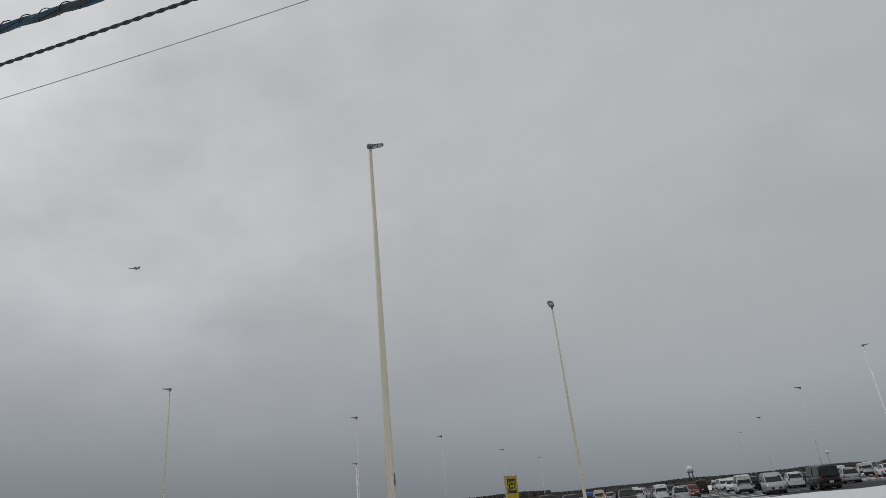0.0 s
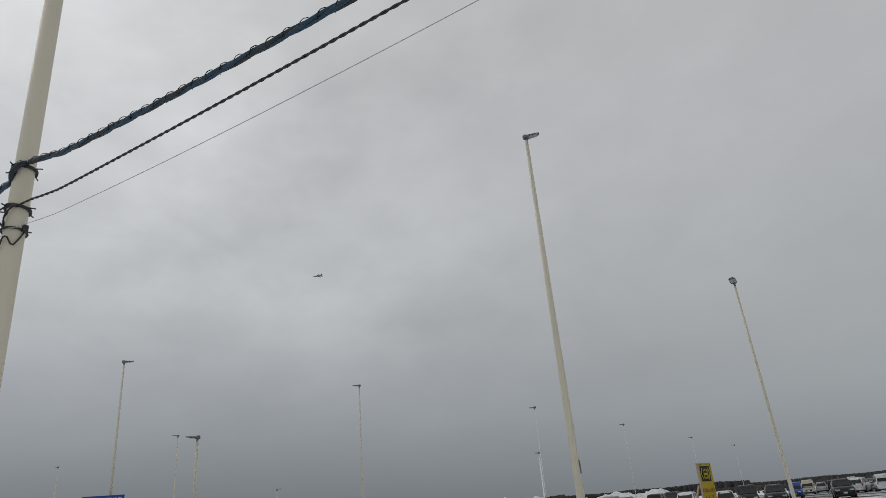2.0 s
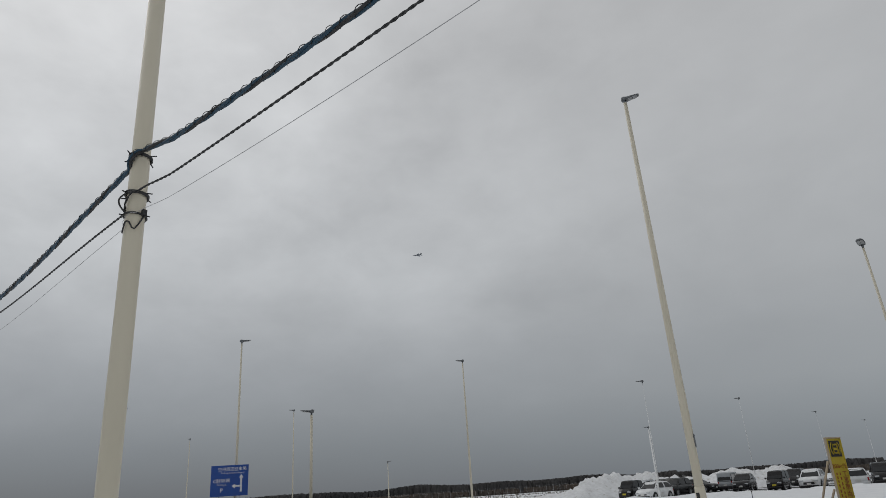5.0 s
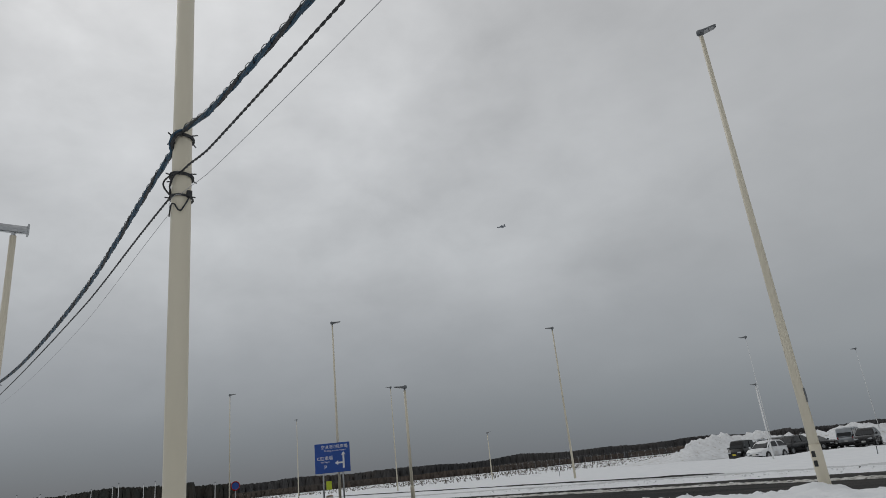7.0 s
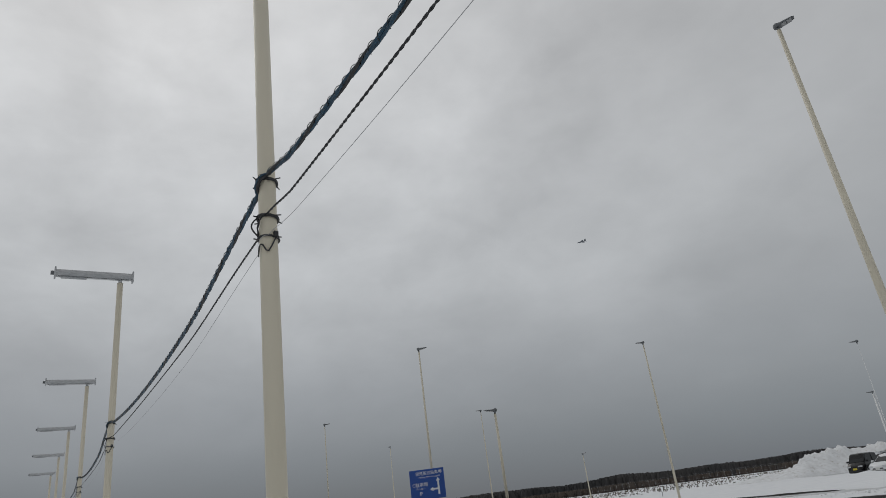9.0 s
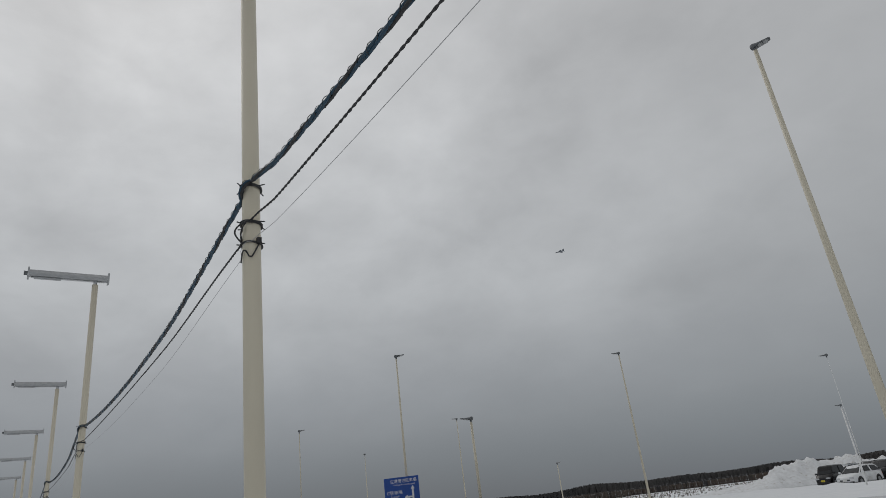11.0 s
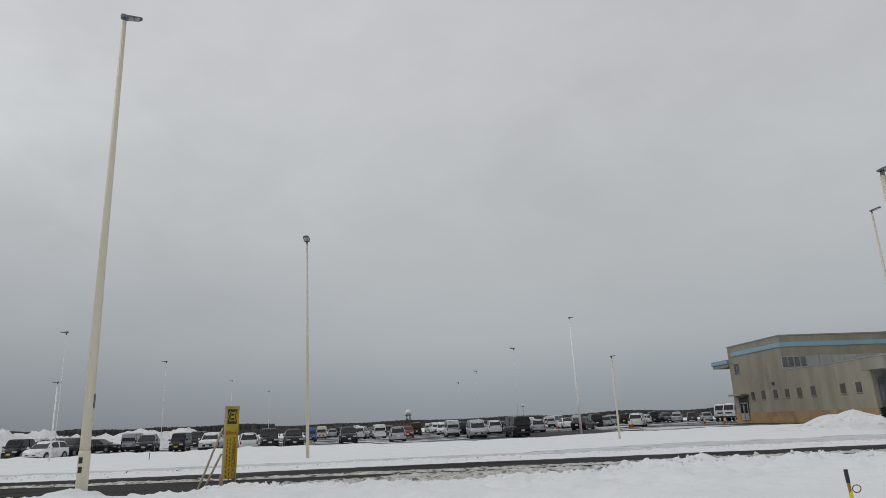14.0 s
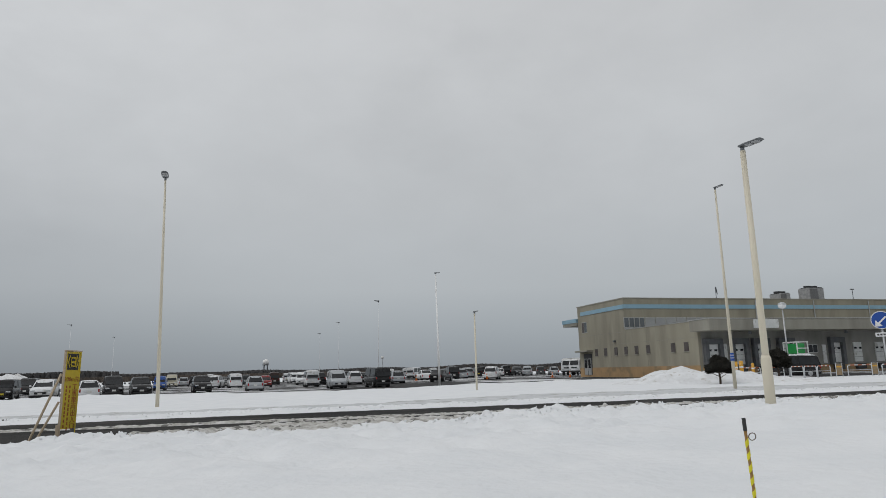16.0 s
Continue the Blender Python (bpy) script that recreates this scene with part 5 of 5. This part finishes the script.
# white-framed green container on the apron
t = thing("green_container", Matrix.Translation((*road_xy(49.5, 52.5), 0.0)) @ Matrix.Rotation(radians(YAW), 4, "Z"), "bright green container on a white-framed cart", "container")
part("skin", box(0.16, 1.2, 0.3, 1.6, 2.1, 3.05, 0.05), GREEN_BOX, t)
for px in (0, 1.25):
    for py in (0, 1.7):
        part("frame_post", box(px, px + 0.08, py, py + 0.08, 0.3, 3.2, 0.01), POLE_WHITE, t)
for pz in (2.02, 2.55, 3.15):
    part("frame_rail", box(-0.02, 1.35, -0.03, 0.05, pz, pz + 0.09, 0.01), POLE_WHITE, t)
for px in (0, 1.25):
    part("frame_rail", box(px, px + 0.08, 0.05, 1.75, 3.15, 3.24, 0.01), POLE_WHITE, t)
part("undercarriage", box(0.1, 1.45, 0.1, 1.6, 0.35, 1.4, 0.03), TRIM_BLACK, t)
for px in (0.3, 1.2):
    for py in (0.15, 1.45):
        part("wheel", tube([(px, py, 0.2), (px, py + 0.12, 0.2)], 0.2, 14), TYRE, t)
van = car("minivan", "black", 49.6, 43.2, 152)

bm = bmesh.new()
bmesh.ops.create_grid(bm, x_segments=16, y_segments=8, size=1.0, matrix=Matrix.Translation((-0.7, 0, 0)) @ Matrix.Diagonal((1.35, 0.66, 1, 1)))
for v in bm.verts:
    e = min(1, 4 * (1 - max(abs(v.co.x + 0.7) / 1.35, abs(v.co.y) / 0.66)))
    v.co.z = 1.86 + 0.09 * max(0.0, e) ** 0.5 + 0.03 * noise.noise(v.co * 3) * e
ext = bmesh.ops.extrude_face_region(bm, geom=bm.faces[:])
for v in (g for g in ext["geom"] if isinstance(g, bmesh.types.BMVert)):
    v.co.z = 1.8
bmesh.ops.recalc_face_normals(bm, faces=bm.faces[:])
tagged(link("roof_snow", bm, SNOW, smooth=True, m=van.matrix_basis.copy()), "thin layer of snow lying on a black van roof", "snow")

# globe lamp by the barriers
t = thing("globe_lamp", pose(43.3, 37.72, 0.12), "slim grey post with a silvered globe lamp", "lamp post")
part("post", tube([(0, 0, -0.3), (0, 0, 5.3)], [0.065, 0.05], 10), GALV, t, smooth=True)
bm = bmesh.new()
bmesh.ops.create_uvsphere(bm, u_segments=20, v_segments=12, radius=0.3, matrix=Matrix.Translation((0, 0, 5.5)) @ Matrix.Diagonal((1, 1, 0.85, 1)))
part("globe", bm, TUBE, t, "pale globe", smooth=True)
part("cap", tube([(0, 0, 5.56), (0, 0, 5.68), (0, 0, 5.77)], [0.31, 0.25, 0.08], 18), GALV, t)

# small marker posts in the snow field
for x, y in ((-36.5, 50.5), (-9.05, 38.95)):
    t = thing("marker_post", pose(x, y, 0.0, 0, 4, 0), "short dark marker post in the snow", "marker post", "marker posts")
    part("stem", tube([(0, 0, -0.1), (0, 0, 0.42)], 0.02, 8), LAMP_GREY, t)
    part("cap", tube([(0, 0, 0.4), (0, 0, 0.45)], 0.026, 8), TRIM_BLACK, t)


# ---- far distance ----
def woods(name, arcs, mat, seed, label, tip=0.3, wide=(0.3, 0.5)):
    """Many small ragged trees in one mesh. arcs: azimuth from, to (degrees), distance, foot height, tree height, count."""
    rnd = random.Random(seed)
    verts, faces = [], []
    for a0, a1, dist, z0, h0, count in arcs:
        for _ in range(count):
            az = radians(rnd.uniform(a0, a1))
            d = dist * rnd.uniform(0.94, 1.12)
            roll = 0.9 + 0.2 * noise.noise(Vector((math.degrees(az) * 0.22, seed, 0)))
            h = h0 * roll * rnd.uniform(0.9, 1.0)
            w = h * rnd.uniform(*wide)
            x, y = -math.sin(az) * d, math.cos(az) * d
            i = len(verts)
            levels = ((0, 0.9), (0.4, 1.0), (0.8, 0.45 + 0.7 * tip), (1.0, tip))
            for lv, lw in levels:
                t0 = rnd.random() * 6
                for k in range(5):
                    a = t0 * 0.1 + k * 2 * math.pi / 5
                    rr = w * lw * rnd.uniform(0.65, 1.2)
                    verts.append((x + rr * math.cos(a), y + rr * math.sin(a), z0 + h * (lv + rnd.uniform(-0.04, 0.04))))
            for l in range(3):
                for k in range(5):
                    p, q = i + l * 5 + k, i + l * 5 + (k + 1) % 5
                    faces.append((p, q, q + 5, p + 5))
            faces.append(tuple(i + 15 + k for k in range(5)))
    me = bpy.data.meshes.new(name)
    me.from_pydata(verts, [], faces)
    me.materials.append(mat)
    return tagged(new(name, me), label, "woods", kind="stuff")


woods("woods", [(-42, -20, 560, -1.2, 7.0, 3200), (-20, 6, 600, -1.2, 6.8, 3800), (4, 20, 540, -1.0, 8.0, 2600), (18, 33, 530, -1.0, 9.2, 2800), (30, 50, 500, -1.0, 9.4, 3600), (48, 64, 520, -1.0, 10.2, 3000)], WOODS, 31, "far belt of bare grey-brown and evergreen woods", 0.3, (0.16, 0.3))
woods("thicket", [(-42, -5, 480, -0.9, 3.6, 1300), (-5, 36, 470, -0.9, 3.8, 1700), (36, 62, 420, -0.9, 3.8, 1400)], SCRUB_WOOD, 41, "low brown bare thicket before the far woods")
woods("woods", [(62, 66, 430, -1.2, 10.5, 800), (65, 96, 420, -1.2, 12.6, 5600)], WOODS_NEAR, 37, "dark conifer wood beyond the snow field", 0.24, (0.15, 0.28))

# perimeter fence before the far woods
t = thing("perimeter_fence", pose(0, 0, 0), "pale wire fence on slender posts before the woods", "fence")
F0, F1 = Vector((-150, 172, 0)), Vector((-62, 205, 0))
count = 46
for k in range(count + 1):
    p = F0.lerp(F1, k / count)
    z = ground_height(*to_sn(p.x, p.y)) - 0.1
    part("post", tube([(p.x, p.y, z), (p.x, p.y, z + 2.3), (p.x - 0.12, p.y - 0.25, z + 2.65)], 0.023, 5), GALV, t)
for hz in (0.25, 1.15, 2.2, 2.6):
    part("wire", tube([(*F0.lerp(F1, k / 8).xy, ground_height(*to_sn(*F0.lerp(F1, k / 8).xy)) + hz) for k in range(9)], 0.008, 4), GALV, t)

# rows of small dark shrubs in the snow
rnd = random.Random(77)
verts, faces = [], []
for _ in range(300):
    az, d = radians(rnd.uniform(26, 50)), rnd.choice((118, 124, 131, 139, 150)) + rnd.gauss(0, 1.2)
    x, y = -math.sin(az) * d, math.cos(az) * d
    z = ground_height(*to_sn(x, y)) - 0.05
    h = rnd.uniform(0.35, 0.95) * (0.5 + abs(noise.noise(Vector((x * 0.05, y * 0.05, 2.0)))))
    for _ in range(14):
        a, r, zz = rnd.random() * 6.28, rnd.uniform(0.05, 0.32) * h, rnd.uniform(0, 0.75) * h
        c = Vector((x + r * math.cos(a), y + r * math.sin(a), z + zz))
        i = len(verts)
        verts += [c, c + Vector((rnd.gauss(0, 0.06), rnd.gauss(0, 0.06), 0.02)), c + Vector((rnd.gauss(0, 0.05), rnd.gauss(0, 0.05), h * rnd.uniform(0.25, 0.4)))]
        faces.append((i, i + 1, i + 2))
me = bpy.data.meshes.new("shrubs")
me.from_pydata(verts, [], faces)
me.materials.append(REEDS)
tagged(new("shrubs", me), "rows of small dark bare shrubs in snow", "shrub", kind="stuff")

# dry scrub at the foot of the woods
rnd = random.Random(21)
verts, faces = [], []
for _ in range(3600):
    az, d = radians(rnd.uniform(12, 62)), rnd.uniform(150, 330)
    x, y, z = -math.sin(az) * d, math.cos(az) * d, ground_height(*to_sn(-math.sin(az) * d, math.cos(az) * d)) - 0.1
    h, w, a = rnd.uniform(0.2, 0.9) * (0.2 + 0.9 * abs(noise.noise(Vector((x * 0.03, y * 0.03, 0))))), rnd.uniform(0.05, 0.25), rnd.random() * 6
    i = len(verts)
    verts += [(x - w * math.cos(a), y - w * math.sin(a), z), (x + w * math.cos(a), y + w * math.sin(a), z), (x + rnd.uniform(-0.3, 0.3), y + rnd.uniform(-0.3, 0.3), z + h + 0.15), (x - w * math.sin(a), y + w * math.cos(a), z)]
    faces += [(i, i + 1, i + 2), (i + 1, i + 3, i + 2), (i + 3, i, i + 2)]
me = bpy.data.meshes.new("scrub")
me.from_pydata(verts, [], faces)
me.materials.append(REEDS)
tagged(new("scrub", me), "dry brown winter scrub poking through the snow", "scrub", kind="stuff")

# radar tower
t = thing("radar_tower", pose(73, 591, -3.0), "far lattice tower with a white radome", "tower")
bm = bmesh.new()
bmesh.ops.create_uvsphere(bm, u_segments=20, v_segments=12, radius=2.6, matrix=Matrix.Translation((0, 0, 14.8)))
part("radome", bm, POLE_WHITE, t, "white radome", smooth=True)
part("platform", tube([(0, 0, 12.2), (0, 0, 12.9)], 2.9, 16), LAMP_GREY, t)
for k in range(4):
    a = k * math.pi / 2 + 0.5
    part("leg", tube([(2.4 * math.cos(a), 2.4 * math.sin(a), 0), (1.9 * math.cos(a), 1.9 * math.sin(a), 12.3)], 0.28, 6), LAMP_GREY, t)
for zz in (5, 9):
    part("brace", tube([(2.2 * math.cos(k * math.pi / 2 + 0.5), 2.2 * math.sin(k * math.pi / 2 + 0.5), zz) for k in range(5)], 0.18, 5), LAMP_GREY, t)


# white ball on a far mast
t = thing("beacon_mast", pose(173, 575, -2.0), "slim far mast topped by a white ball", "mast")
part("mast", tube([(0, 0, 0), (0, 0, 14.8)], 0.2, 6), GALV, t)
bm = bmesh.new()
bmesh.ops.create_uvsphere(bm, u_segments=14, v_segments=8, radius=1.4, matrix=Matrix.Translation((0, 0, 16.0)))
part("ball", bm, POLE_WHITE, t, "white ball", smooth=True)


# jet passing over
def jet():
    az, el_, d = radians(37.77), radians(20.09), 1250
    eye = Vector((0.0, -0.65, 1.34))
    p = eye + Vector((-math.sin(az) * math.cos(el_), math.cos(az) * math.cos(el_), math.sin(el_))) * d
    t = thing("fighter_jet", Matrix.Translation(p) @ Matrix.Rotation(radians(205), 4, "Z") @ Matrix.Rotation(radians(8), 4, "X"), "grey twin-tailed fighter jet flying in overcast sky", "aircraft")
    part("fuselage", loft([[(px, r * 1.25 * math.cos(a), zc + r * math.sin(a)) for a in (2 * math.pi * k / 10 for k in range(10))] for px, r, zc in ((9.4, 0.05, -0.2), (7.5, 0.5, -0.05), (5, 0.8, 0.05), (2, 1.15, 0), (-3, 1.2, 0), (-7.5, 0.9, 0), (-8.6, 0.6, 0))]), JET_GREY, t, smooth=True)
    part("canopy", loft([[(px, r * math.cos(a), 0.75 + r * math.sin(a)) for a in (2 * math.pi * k / 8 for k in range(8))] for px, r in ((6.2, 0.1), (5, 0.55), (3.6, 0.55), (2, 0.15))]), GLASS_DARK, t, smooth=True)
    for sy in (-1, 1):
        part("wing", loft([[(2.2, sy * 1, 0.2), (-4.6, sy * 1, 0.2), (-4.6, sy * 1, 0.0), (2.2, sy * 1, 0.0)], [(-3.2, sy * 6.2, 0.12), (-4.9, sy * 6.2, 0.12), (-4.9, sy * 6.2, 0.05), (-3.2, sy * 6.2, 0.05)]]), JET_GREY, t)
        part("tailplane", loft([[(-6, sy * 1, 0.1), (-8.8, sy * 1, 0.1), (-8.8, sy * 1, 0.0), (-6, sy * 1, 0.0)], [(-8.4, sy * 4, 0.1), (-9.6, sy * 4, 0.1), (-9.6, sy * 4, 0.02), (-8.4, sy * 4, 0.02)]]), JET_GREY, t)
        part("fin", loft([[(-5.2, sy * 1.2, 0.8), (-8.4, sy * 1.2, 0.8), (-8.4, sy * 1.1, 0.8), (-5.2, sy * 1.1, 0.8)], [(-7.8, sy * 1.45, 3.6), (-9.2, sy * 1.45, 3.6), (-9.2, sy * 1.38, 3.6), (-7.8, sy * 1.38, 3.6)]]), JET_GREY, t)


jet()
